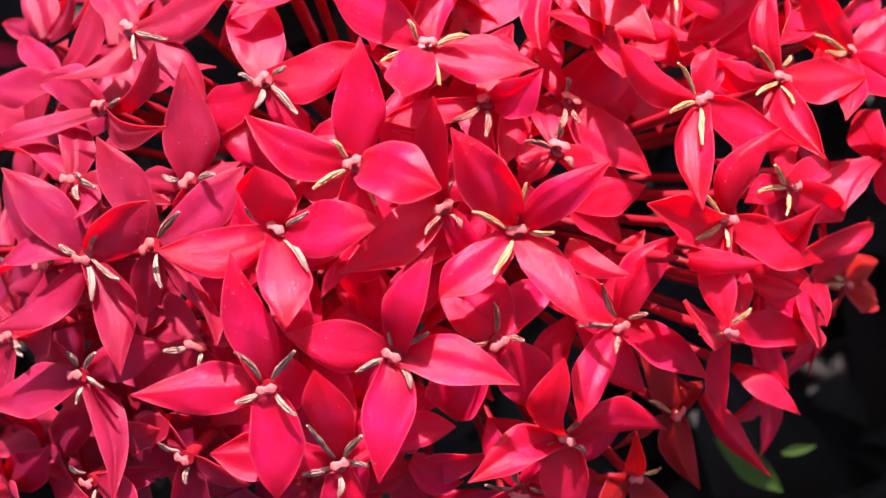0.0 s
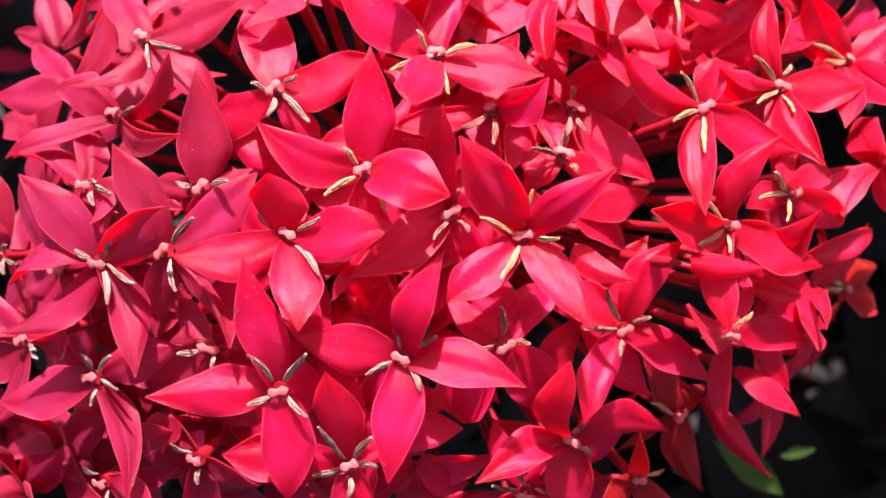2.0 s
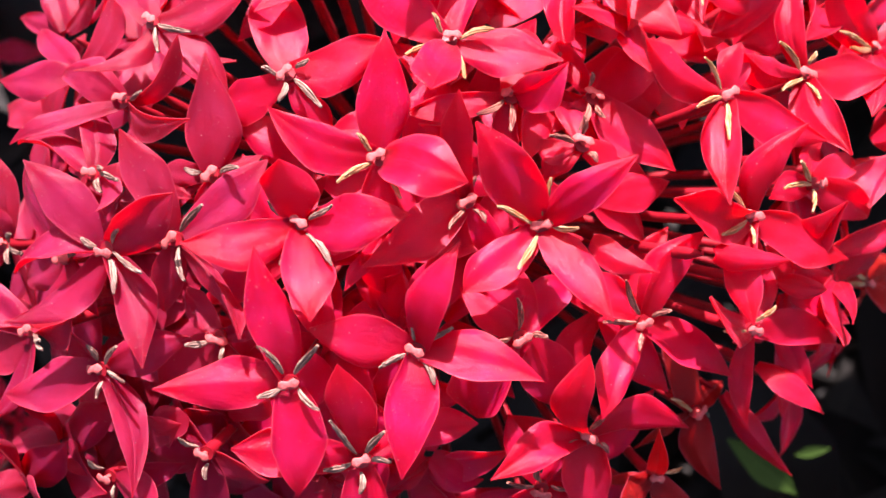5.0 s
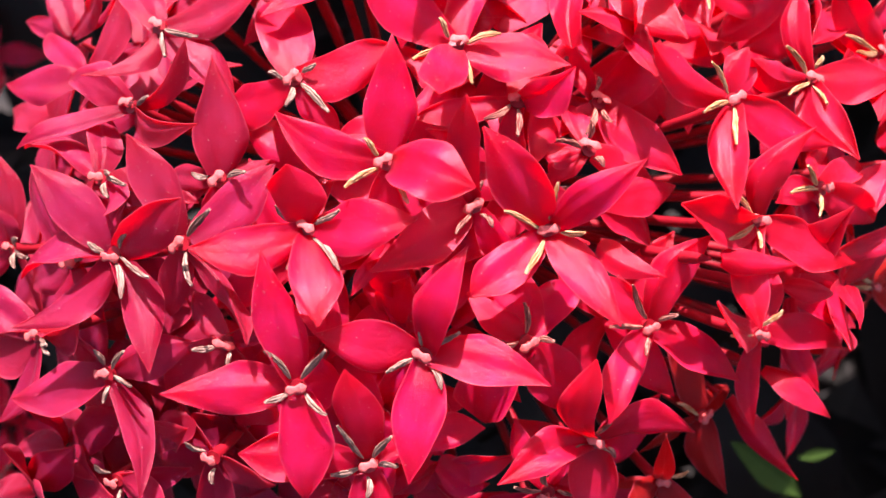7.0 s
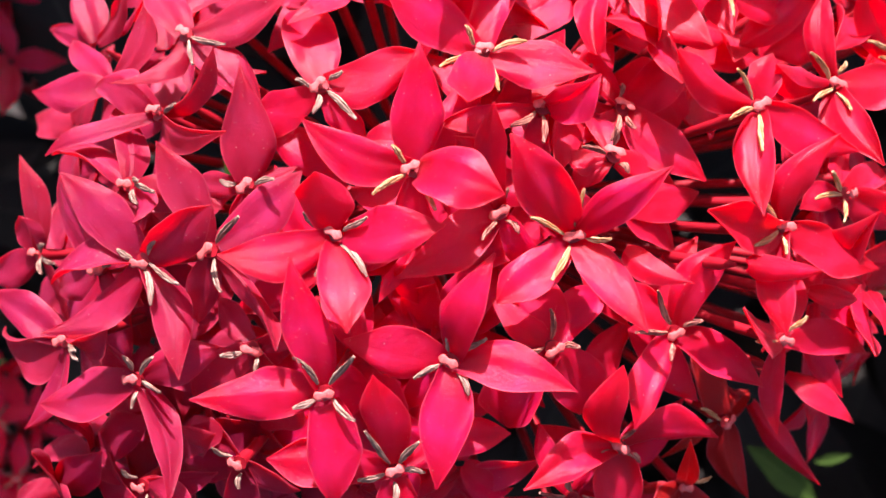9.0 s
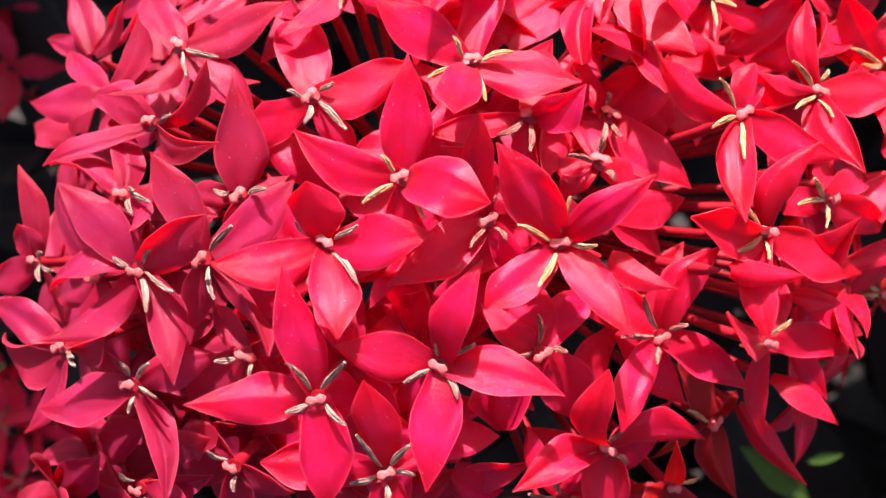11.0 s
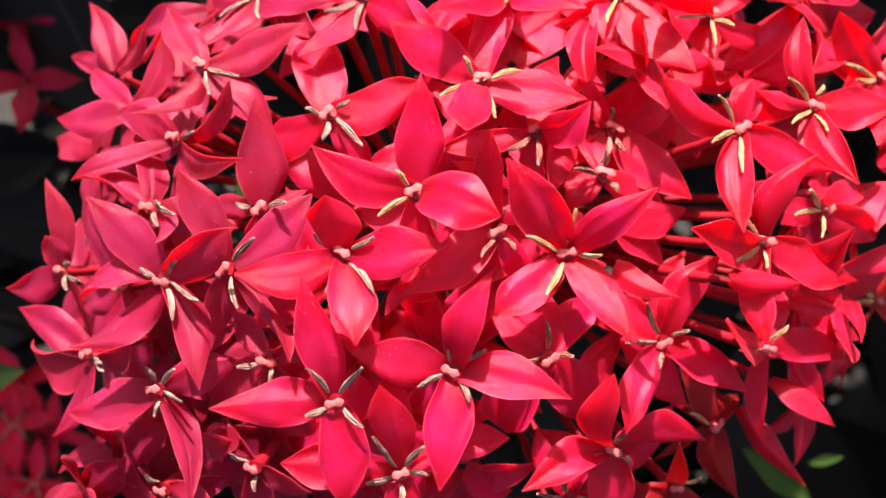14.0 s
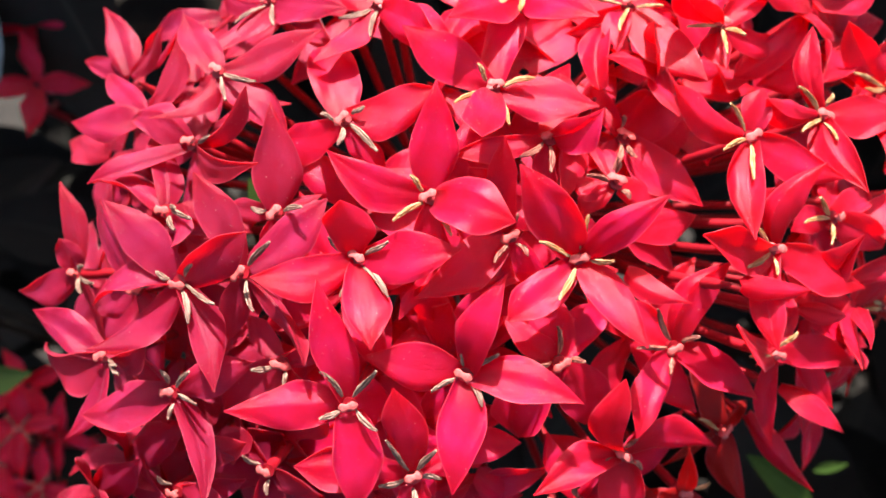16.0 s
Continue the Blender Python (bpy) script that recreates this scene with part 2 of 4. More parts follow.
def petal_blade(length, edge1, edge2, bow, tip, lips, thick, rng, rows=20, cols=16):
    """A petal along x. edge1, edge2: (sideways, height, at) of its widest points in mm, at a share of its length; bow: how far the midrib
    swings sideways and up at half length; tip: how blunt it ends; lips: how far each rim rolls back."""
    ph = [rng.uniform(0, 6.28) for _ in range(6)]
    curl = rng.uniform(-0.75, 0.15) * length
    wave = rng.uniform(0.08, 0.22)
    dish = [rng.uniform(-0.32, 0.36) for _ in range(2)]
    flare = rng.uniform(0.38, 0.50)
    top, uvs = [], []
    for i in range(rows + 1):
        u = i / rows
        x = length * u
        swing = 4 * u * (1 - u)
        my, mz = bow[0] * MM * swing, bow[1] * MM * swing + curl * max(0.0, u - 0.72) ** 2
        slope = bow[1] * MM * 4 * (1 - 2 * u) / length
        for j in range(cols + 1):
            v = 2 * j / cols - 1
            k = 0 if v < 0 else 1
            sy, sz, wide = edge1 if v < 0 else edge2
            if u < wide:
                s = flare + (1 - flare) * math.sin(math.pi / 2 * u / wide) ** 0.95
            else:
                q = (u - wide) / (1 - wide)
                s = 0.86 * (1 - q ** tip) + 0.14 * math.cos(math.pi / 2 * q)
            s *= 1 + 0.022 * math.sin(8 * u + ph[k]) + 0.014 * math.sin(19 * u + ph[k + 2])
            s = max(s, 0.03)
            a = (math.sqrt(v * v + 0.22) - 0.469) / 0.6355
            b = abs(v)
            reach = math.hypot(sy, sz) * MM * s
            nx, nz = (-sz, sy) if k else (sz, -sy)
            norm = max(math.hypot(nx, nz), 1e-6)
            lift = dish[k] * reach * a * (1 - a) * 2.0 + wave * reach * a * a * math.sin(5.5 * u + ph[4] + k * 1.9)
            lift += wave * 0.4 * reach * a * math.sin(12.0 * u + ph[5] + 3 * a)
            lift -= lips[k] * reach * 1.3 * max(0.0, a - 0.5) ** 1.15
            y = sy * MM * s * b + nx / norm * lift
            z = sz * MM * s * a + nz / norm * lift
            top.append((x - z * slope * 0.5, my + y, mz + z))
            uvs.append((u, v))
    n = cols + 1
    low = []
    for i in range(rows + 1):
        for j in range(n):
            p = Vector(top[i * n + j])
            du = Vector(top[min(i + 1, rows) * n + j]) - Vector(top[max(i - 1, 0) * n + j])
            dv = Vector(top[i * n + min(j + 1, cols)]) - Vector(top[i * n + max(j - 1, 0)])
            low.append(tuple(p - du.cross(dv).normalized() * (thick * (1 - 0.7 * abs(uvs[i * n + j][1]) ** 3))))
    base = len(top)
    faces = []
    for i in range(rows):
        for j in range(cols):
            a, b, c, d = i * n + j, i * n + j + 1, (i + 1) * n + j + 1, (i + 1) * n + j
            faces += [(a, d, c, b), (base + a, base + b, base + c, base + d)]
        a, b = i * n, (i + 1) * n
        faces.append((a, base + a, base + b, b))
        a, b = i * n + cols, (i + 1) * n + cols
        faces.append((a, b, base + b, base + a))
    for j in range(cols):
        faces.append((j, j + 1, base + j + 1, base + j))
        a = rows * n + j
        faces.append((a, base + a, base + a + 1, a + 1))
    return top + low, faces, uvs + uvs


def loose_petal(r, azimuth, rise, length):
    """One petal of a flower deep in the head."""
    turn, half, crease = radians(r.uniform(-26, 26)), 0.215 * length, r.uniform(-0.25, 0.35)
    ends = []
    for k in (-1, 1):
        y, z = k * half * r.uniform(0.9, 1.1), half * crease
        ends.append((y * math.cos(turn) - z * math.sin(turn), y * math.sin(turn) + z * math.cos(turn), r.uniform(0.42, 0.56)))
    return (azimuth, rise, length, ends[0], ends[1], (r.uniform(-0.05, 0.05) * length, r.uniform(0.0, 0.06) * length), r.uniform(1.2, 1.6), (0, 0))


def sweep(points, radii, sides=8, lobes=0, depth=0.0, turn=0.0):
    """A closed skin round a line of points, round or lobed in section."""
    verts, faces = [], []
    n = len(points)
    side = Vector((0, 0, 1))
    for i, p in enumerate(points):
        p = Vector(p)
        d = (Vector(points[min(i + 1, n - 1)]) - Vector(points[max(i - 1, 0)])).normalized()
        if abs(d.dot(side)) > 0.95:
            side = Vector((0, 1, 0))
        e1 = d.cross(side).normalized()
        e2 = e1.cross(d)
        for k in range(sides):
            a = 2 * math.pi * k / sides
            r = radii[i] * (1 + depth * math.cos(lobes * (a + turn * i)))
            verts.append(p + e1 * (r * math.cos(a)) + e2 * (r * math.sin(a)))
    for i in range(n - 1):
        for k in range(sides):
            k2 = (k + 1) % sides
            faces.append((i * sides + k, i * sides + k2, (i + 1) * sides + k2, (i + 1) * sides + k))
    faces.append(tuple(reversed(range(sides))))
    faces.append(tuple((n - 1) * sides + k for k in range(sides)))
    return [tuple(v) for v in verts], faces


# ---- the flower head ----
HUB = Vector((-9.0, 11.0, -121.0))
rng = random.Random(11)


def anther_mesh(name, skin, seed):
    """A dried anther, 4 mm long: split valves twisted round each other."""
    r = random.Random(seed)
    verts, faces = [], []
    twist, count = r.uniform(-1.6, 1.6), 5
    for s in range(count):
        pts, rad = [], []
        spread = r.uniform(0.15, 0.24)
        for i in range(13):
            u = i / 12
            belly = math.sin(math.pi * (0.06 + 0.88 * u)) ** 0.7
            a = 2 * math.pi * s / count + twist * u + 0.2 * math.sin(6 * u + s)
            bow = 0.26 * math.sin(3.1 * u + seed) - 0.26 * math.sin(seed)
            pts.append((3.8 * MM * u, (bow + spread * belly * math.cos(a) + r.uniform(-0.04, 0.04)) * MM, (0.30 * math.sin(2.2 * u) + 0.45 * spread * belly * math.sin(a) + r.uniform(-0.04, 0.04)) * MM))
            rad.append((0.03 + 0.085 * belly + r.uniform(-0.02, 0.02)) * MM)
        v, f = sweep(pts, rad, 7)
        faces += [tuple(k + len(verts) for k in q) for q in f]
        verts += v
    return mesh_from(name, verts, faces, skin)


ANTHERS = {key: [anther_mesh("anther", skin, s) for s in range(4)] for key, skin in ANTHER.items()}


def stigma_mesh(seed):
    """Two flat blunt lobes like a dumbbell on a short style."""
    r = random.Random(seed)
    half, droop = r.uniform(0.95, 1.15), r.uniform(0.05, 0.35)
    pts, rad = [], []
    for i in range(15):
        x = 2 * i / 14 - 1
        lobe = math.exp(-((abs(x) - 0.58) / 0.30) ** 2)
        end = math.sqrt(max(0.0, 1 - abs(x) ** 4))
        pts.append((half * x * MM, 0.10 * math.sin(2 * x + seed) * MM, 0))
        rad.append(max(0.06, (0.30 + 0.22 * lobe * r.uniform(0.93, 1.07)) * end) * MM)
    v, f = sweep(pts, rad, 12)
    v = [(x, y, z * 0.36 + 1.30 * MM - droop * (x / (1.1 * MM)) ** 2 * MM * 0.6) for x, y, z in v]
    sv, sf = sweep([(0, 0, -1.5 * MM), (0.05 * MM, 0, 0), (0, 0, 1.35 * MM)], [0.26 * MM, 0.22 * MM, 0.24 * MM], 8)
    f += [tuple(k + len(v) for k in q) for q in sf]
    return mesh_from("stigma", v + sv, f, STIGMA)


STIGMAS = [stigma_mesh(s) for s in range(4)]
WORDS = {
    "grey": "crimson four-petalled ixora flower with shrivelled grey-brown anthers",
    "tan": "deep red four-petalled ixora flower with curled tan anthers",
    "gold": "bright red four-petalled ixora flower with cream-yellow anthers",
}


def ixora_flower(at, facing, tilt, anthers, petals, head=True, stamens=None, skin=None, hub=HUB, group="flowers of the ixora head"):
    """at: mm in the head's frame; facing and tilt: degrees that aim the flower; petals: (azimuth, rise, length, two widest points, bow, bluntness, lips)."""
    a, t = radians(facing), radians(tilt)
    n = Vector((math.sin(t) * math.cos(a), math.sin(t) * math.sin(a), math.cos(t)))
    fx = (Vector((1, 0, 0)) - n * n.x).normalized()
    fy = n.cross(fx)
    local = Matrix((fx, fy, n)).transposed().to_4x4()
    local.translation = Vector(at) * MM
    flower = new("ixora_flower")
    flower.matrix_basis = HEAD @ local
    flower.empty_display_size = 0.004
    skin = skin or (PETAL_PINK if at[0] < -19 else PETAL_SCARLET if at[0] > 8 else PETAL)
    words = "deep red ixora flower half hidden under its neighbours" if stamens == () else WORDS[anthers] if head else "crimson ixora flower seen edge-on with one spread petal"
    tagged(flower, words if skin not in (PETAL_ORANGE, PETAL_AMBER) else "small vermilion ixora flower half hidden below the head", "flower", group)
    for az, rise, length, edge1, edge2, bow, tip, lips in petals:
        v, f, uv = petal_blade(length * MM, edge1, edge2, bow, tip, lips, 0.16 * MM, rng)
        me = mesh_from("petal", v, f, skin, uv)
        az_r, el_r = radians(az), radians(rise)
        d = Vector((math.cos(el_r) * math.cos(az_r), math.cos(el_r) * math.sin(az_r), math.sin(el_r)))
        side = Vector((-math.sin(az_r), math.cos(az_r), 0))
        m = Matrix((d, side, d.cross(side))).transposed().to_4x4()
        m.translation = d * (0.5 * MM)
        part("petal", me, flower, m)
    if head and stamens is None:
        turns = sorted(p[0] % 360 for p in petals[:4])
        stamens = []
        for k, az in enumerate(turns):
            gap = (turns[(k + 1) % len(turns)] - az) % 360 or 360
            stamens.append((az + gap / 2 + rng.uniform(-7, 7), rng.uniform(17, 30), rng.uniform(4.6, 5.3)))
    if head and stamens:
        for az, rise, reach in stamens:
            m = pose(0, 0, 0.5 * MM, 0, 0, az) @ pose(1.0 * MM, 0, 0, rng.uniform(-35, 35), -rise, 0) @ Matrix.Diagonal(((reach - 1.0) / 3.8, 1, 1, 1))
            part("anther", rng.choice(ANTHERS[anthers]), flower, m)
        part("stigma", rng.choice(STIGMAS), flower, pose(0, 0, -0.2 * MM, rng.uniform(-16, 16), rng.uniform(-16, 16), rng.uniform(-30, 40)))
    # the corolla tube bends from the flower towards the head's hub
    end = local.inverted() @ (Vector(hub) * MM)
    start = Vector((0, 0, (0.3 if head and stamens else -1.2) * MM))
    ctrl = Vector((0, 0, -14 * MM))
    pts, rad = [], []
    for i in range(13):
        u = i / 12
        pts.append(start * (1 - u) ** 2 + ctrl * (2 * u * (1 - u)) + end * (u * u))
        rad.append(((0.78 if head and stamens else 0.2) if i == 0 else 0.62 - 0.05 * min(u, 0.6)) * MM)
    v, f = sweep(pts, rad, 8)
    part("corolla_tube", mesh_from("corolla_tube", v, f, TUBE), flower)
    return flower


ixora_flower((-1.7, 19.3, -73.8), 79, 15, "gold", ((-12, 9, 10.5, (-2.42, -0.15, 0.5), (2.42, 0.15, 0.49), (-0.41, 0.04), 1.3, (0, 0)), (-102, 40, 11.4, (-2.01, 0.52, 0.8), (2.03, -0.22, 0.55), (-0.13, 0.68), 2.5, (0, 0)), (83, -7, 11.7, (-2.24, 0.83, 0.6), (2.22, -0.83, 0.45), (-0.43, 0.71), 1.5, (0, 0)), (150, 15, 10.8, (-2.42, 0.44, 0.52), (2.42, -0.44, 0.55), (0.13, 0.01), 1.4, (0, 0)),), stamens=((-143, 24, 5.5), (138, 26, 3.0), (2, 26, 4.5), (-75, 23, 5.8),))
ixora_flower((-8.0, 7.8, -71.0), 100, 7, "gold", ((87, 19, 11, (-2.42, -0.78, 0.44), (2.53, -0.22, 0.4), (-0.08, 0.01), 1.25, (0, 0)), (155, 2, 11.2, (-1.81, 0.72, 0.46), (2.62, -0.44, 0.42), (1.15, 0.06), 1.3, (0, 0)), (-24, 37, 10.2, (-2.42, -0, 0.64), (2.14, 1.14, 0.51), (-0.2, 1.74), 2.6, (0, 1)), (-73, -21, 6.5, (-2.14, 0.24, 0.43), (1.08, 0.2, 0.62), (-0.65, 0.32), 1.5, (0, 0)),), stamens=((144, 26, 3.1), (29, 27, 3.4), (-142, 26, 5.0), (-57, 26, 5.1),))
ixora_flower((-15.3, 1.6, -71.4), 154, 7, "grey", ((98, 38, 6.5, (-2.1, -1.2, 0.48), (2.4, 0.3, 0.69), (-0.15, 0.37), 1.9, (0, 0)), (-168, 31, 10.3, (-2.22, 0.21, 0.54), (2.34, 0.01, 0.58), (1.14, 0.7), 1.35, (0, 0)), (-74, 32, 9.8, (-1.96, 1.43, 0.52), (1.96, -1.43, 0.56), (0.45, 0.36), 1.7, (0, 0)), (4, 16, 10.6, (-2.62, 0.23, 0.41), (2.62, -0.23, 0.47), (-0.3, 0.72), 1.6, (0, 0)),), stamens=((138, 26, 3.7), (32, 27, 4.3), (-108, 27, 4.4), (-48, 24, 5.7),))
ixora_flower((7.1, 1.7, -73.6), 20, 9, "gold", ((128, 21, 11.5, (-2.41, 1.17, 0.5), (2.47, -0.97, 0.49), (0.3, 0.77), 1.5, (0, 0)), (40, 37, 10.9, (-1.83, -0.3, 0.54), (1.83, 0.3, 0.49), (0.31, 1.82), 1.25, (0, 1)), (-59, 27, 10.9, (-2.38, 0.59, 0.48), (2.38, -0.59, 0.4), (0.12, 0.36), 1.35, (0, 0)), (-141, 9, 9.6, (-2.1, -0.45, 0.68), (2.06, 0.75, 0.54), (0.06, 0.44), 2, (0, 0)),), stamens=((92, 26, 4.8), (168, 25, 5.5), (-1, 26, 3.5), (-120, 25, 5.6),))
ixora_flower((-4.5, -9.8, -71.7), -78, 5, "grey", ((167, 14, 9.7, (-2.46, 0.22, 0.52), (2.46, -0.22, 0.45), (-0.04, 0.67), 1.5, (0, 0)), (70, 16, 10.9, (-2.07, 0.8, 0.56), (2.15, -0.83, 0.36), (1.13, 1.78), 1.25, (0, 1)), (-12, 11, 11.4, (-2.11, 1.2, 0.48), (2.14, -1.22, 0.36), (1.02, 0.56), 1.2, (0, 0)), (-97, 15, 11.2, (-2.36, 0.64, 0.5), (2.34, 0.7, 0.41), (0.16, 0.98), 1.25, (0, 0)),), stamens=((106, 26, 5.0), (45, 27, 4.3), (-160, 26, 4.1), (-63, 26, 3.6),))
ixora_flower((-16.0, -12.6, -70.3), -136, 9, "grey", ((-179, 16, 11.5, (-2.14, -1.13, 0.39), (2.41, 0.18, 0.46), (-0.18, 0.39), 1.3, (0, 0)), (102, 7, 12.4, (-1.65, -1.49, 0.38), (1.66, 1.49, 0.57), (-0.29, 0.9), 1.25, (0, 0)), (-86, 5, 10.1, (-2.31, 0.96, 0.52), (2.57, -0.19, 0.47), (0.74, 0.64), 1.4, (0, 0)), (0, -27, 3.8, (-2.61, -0.07, 0.54), (2.61, 0.07, 0.42), (0.02, 0.03), 1.4, (0, 0)),), stamens=((123, 26, 4.8), (56, 24, 5.6), (-147, 26, 3.1), (-28, 27, 4.2),))
ixora_flower((17.9, -7.7, -78.2), -11, 17, "tan", ((59, 12, 10.5, (-1.96, 0.18, 0.53), (1.96, -0.18, 0.53), (1.67, 1.06), 1.6, (0, 1)), (-32, 14, 10.5, (-2.18, 0.74, 0.46), (2.19, -0.72, 0.38), (0.51, 0.3), 1.3, (0, 0)), (-125, 20, 10.6, (-1.98, -0.32, 0.61), (1.98, 0.31, 0.52), (-1.05, 0.45), 1.5, (0, 0)), (141, -20, 7.8, (-1.91, 0.54, 0.5), (1.99, -0.15, 0.57), (-0.21, 0.27), 1.5, (0, 0)),), stamens=((126, 22, 6.1), (35, 26, 3.0), (178, 21, 6.4), (-110, 27, 3.3),))
ixora_flower((12.3, -19.2, -77.7), -41, 16, "tan", ((103, 29, 11.6, (-1.08, 0.7, 0.75), (2.19, -1.02, 0.45), (1.94, 1.21), 2.2, (0, 1)), (-5, -7, 12.1, (-1.27, -0.94, 0.45), (2.93, -0.4, 0.43), (1.38, 0.07), 1.2, (0, 0)), (-78, -2, 10.4, (-2.51, -0.51, 0.26), (2.22, 1.39, 0.32), (-1.02, 0.37), 1.4, (0, 0)), (-169, 18, 10.9, (-2.02, -0.73, 0.44), (1.4, 1.49, 0.57), (-1.48, 0.24), 1.4, (0, 0)),), stamens=((139, 21, 6.3), (79, 29, 3.1), (-171, 26, 4.9), (-39, 26, 2.5),))
ixora_flower((28.1, 2.8, -76.5), 10, 22, "gold", ((176, 16, 11.3, (-1.36, 2.04, 0.73), (2.32, 0.78, 0.43), (1.03, 0.46), 2.4, (0, 0)), (-21, 13, 10.8, (-2.33, -0.22, 0.58), (2.29, 0.21, 0.37), (-0.41, 0.02), 1.2, (0, 0)), (68, 25, 10, (-1.51, -0.32, 0.45), (2.07, -0.7, 0.36), (1.82, 0.76), 1.25, (0, 1)), (-101, 14, 10.5, (-1.57, -0.94, 0.64), (0.91, 1.54, 0.63), (-1.14, -0.36), 1.3, (0, 0)),), stamens=((157, 18, 6.5), (-156, 16, 6.5), (-117, 28, 3.9),))
ixora_flower((25.0, 14.4, -74.8), 29, 23, "gold", ((151, -1, 9.3, (-1.76, -0.25, 0.69), (1.2, -1.62, 0.36), (1.12, -0.14), 2.2, (0, 0)), (-20, 10, 10.8, (-1.98, -0.89, 0.51), (1.95, 0.88, 0.35), (-0.61, -0.17), 1.3, (0, 0)), (-102, 11, 11.7, (-1.08, -1.78, 0.36), (1.05, 1.73, 0.59), (-1.03, 0.31), 1.3, (0, 0)), (77, 16, 5, (-1.63, 0.43, 0.5), (1.64, -0.43, 0.64), (0.23, 0.18), 1.4, (0, 0)),), stamens=((153, 25, 5.1), (-152, 18, 6.5), (-106, 20, 6.3),))
ixora_flower((35.2, 17.7, -80.7), 27, 30, "gold", ((8, 19, 10.2, (-2.42, 0.01, 0.42), (2.42, -0.01, 0.47), (-0.39, 0.14), 1.4, (0, 0)), (-91, 25, 10.7, (-0.69, -2.03, 0.31), (0.36, 1.98, 0.6), (-1.31, -0.5), 1.3, (0, 0)), (-173, 14, 11, (-2.08, -0.16, 0.42), (0.21, -2.15, 0.51), (0.84, -0.71), 1.8, (0, 0)), (89, 4, 10.8, (-0.66, 1.34, 0.51), (0.96, -1.11, 0.5), (2.1, 0.3), 1.5, (0, 1)),), stamens=((167, 17, 6.3), (87, 25, 2.6), (-142, 10, 6.5), (-102, 27, 4.7),))
ixora_flower((5.3, -9.0, -75.0), -28, 9, "tan", ((39, -23, 8.4, (-1.87, 0.69, 0.63), (2.01, -0.3, 0.59), (0.95, 0.4), 1.6, (0, 0)), (140, -21, 7.3, (-1.62, -0.54, 0.36), (1.62, 0.54, 0.43), (0.15, 0.03), 1.5, (0, 0)), (-63, -17, 8.5, (-2.64, -0.03, 0.53), (3.12, 0.19, 0.54), (0.76, 0.7), 1.4, (0, 0)), (-110, -22, 10.3, (-3.2, -1.01, 0.77), (2.15, 1.35, 0.63), (-1.28, 0.57), 1.5, (0, 0)),), stamens=((103, 26, 4.7), (176, 27, 4.2), (14, 27, 2.7),))
ixora_flower((0.1, 4.1, -73.7), 49, 6, "tan", ((99, 39, 10.7, (-1.5, 0.36, 0.66), (1.58, 0.2, 0.71), (0.73, 0.21), 1.3, (0, 0)), (130, 39, 9.2, (-1.64, 0.22, 0.73), (0.33, -0.03, 0.71), (-0.9, 0.21), 1.5, (0, 0)), (-146, 17, 11.6, (-2.48, 0.08, 0.31), (2.5, -0.01, 0.52), (0.22, 0.66), 1.4, (0, 0)), (-39, -23, 7.5, (-2.03, -0.46, 0.61), (1.17, 0.12, 0.31), (-0.85, 0.47), 1.4, (0, 0)),), stamens=((-115, 27, 3.9), (-58, 27, 3.0), (76, 27, 2.5),))
ixora_flower((11.4, 9.8, -76.3), 36, 14, "tan", ((-14, -23, 10, (-2.18, -0.51, 0.55), (2.22, -1.05, 0.47), (-0.03, 0.77), 1.41, (0, 0)), (168, -21, 4.5, (-0.96, -0.27, 0.42), (2.02, -0.04, 0.51), (0.52, 0.11), 1.4, (0, 0)), (-133, -20, 4.5, (-1.52, 0.06, 0.72), (1.31, 0.26, 0.47), (-0.47, 0.23), 1.4, (0, 0)), (95, -31, 6.6, (-1.44, -0.06, 0.55), (1.44, 0.06, 0.55), (0.24, 0.54), 1.7, (0, 0)),), stamens=((96, 27, 2.9), (178, 26, 4.5), (-60, 27, 2.5),))
ixora_flower((4.3, 14.3, -75.1), 59, 13, "tan", ((22, 44, 6.1, (-2.57, -0.15, 0.53), (0.29, 1.31, 0.41), (-0.9, 0.81), 1.9, (0, 1)), (-87, -20, 5, (-1.32, -0.2, 0.45), (1.13, 0.46, 0.73), (-0.51, 0), 2, (0, 0)), (-169, -2, 9.9, (-1.26, 0.48, 0.64), (1.4, -0.11, 0.62), (0.33, 0.4), 1.4, (0, 0)), (75, -22, 10.5, (-2.27, 0.7, 0.42), (2.31, -0.21, 0.5), (-0.4, 0.71), 1.45, (0, 0)),), stamens=((-143, 25, 5.2), (-94, 25, 5.0), (32, 27, 2.5),))
ixora_flower((12.9, 15.0, -79.3), 44, 18, "tan", ((34, -1, 10.7, (-2.46, -0.69, 0.43), (2.55, 0.05, 0.49), (0.15, 0.31), 1.2, (0, 0)), (-44, 11, 10.7, (-2.45, -0.75, 0.47), (2.45, 0.75, 0.49), (-0.47, 0.12), 1.2, (0, 0)), (-140, -19, 5.4, (-1.24, 0.01, 0.52), (0.92, 0.61, 0.43), (0.08, 0.39), 1.59, (0, 0)), (94, -22, 10, (-1.52, -0.4, 0.35), (1.57, 0.32, 0.59), (1.54, 1.04), 1.5, (0, 1)),), stamens=((113, 26, 2.5), (-70, 28, 3.0), (-119, 23, 5.7),))
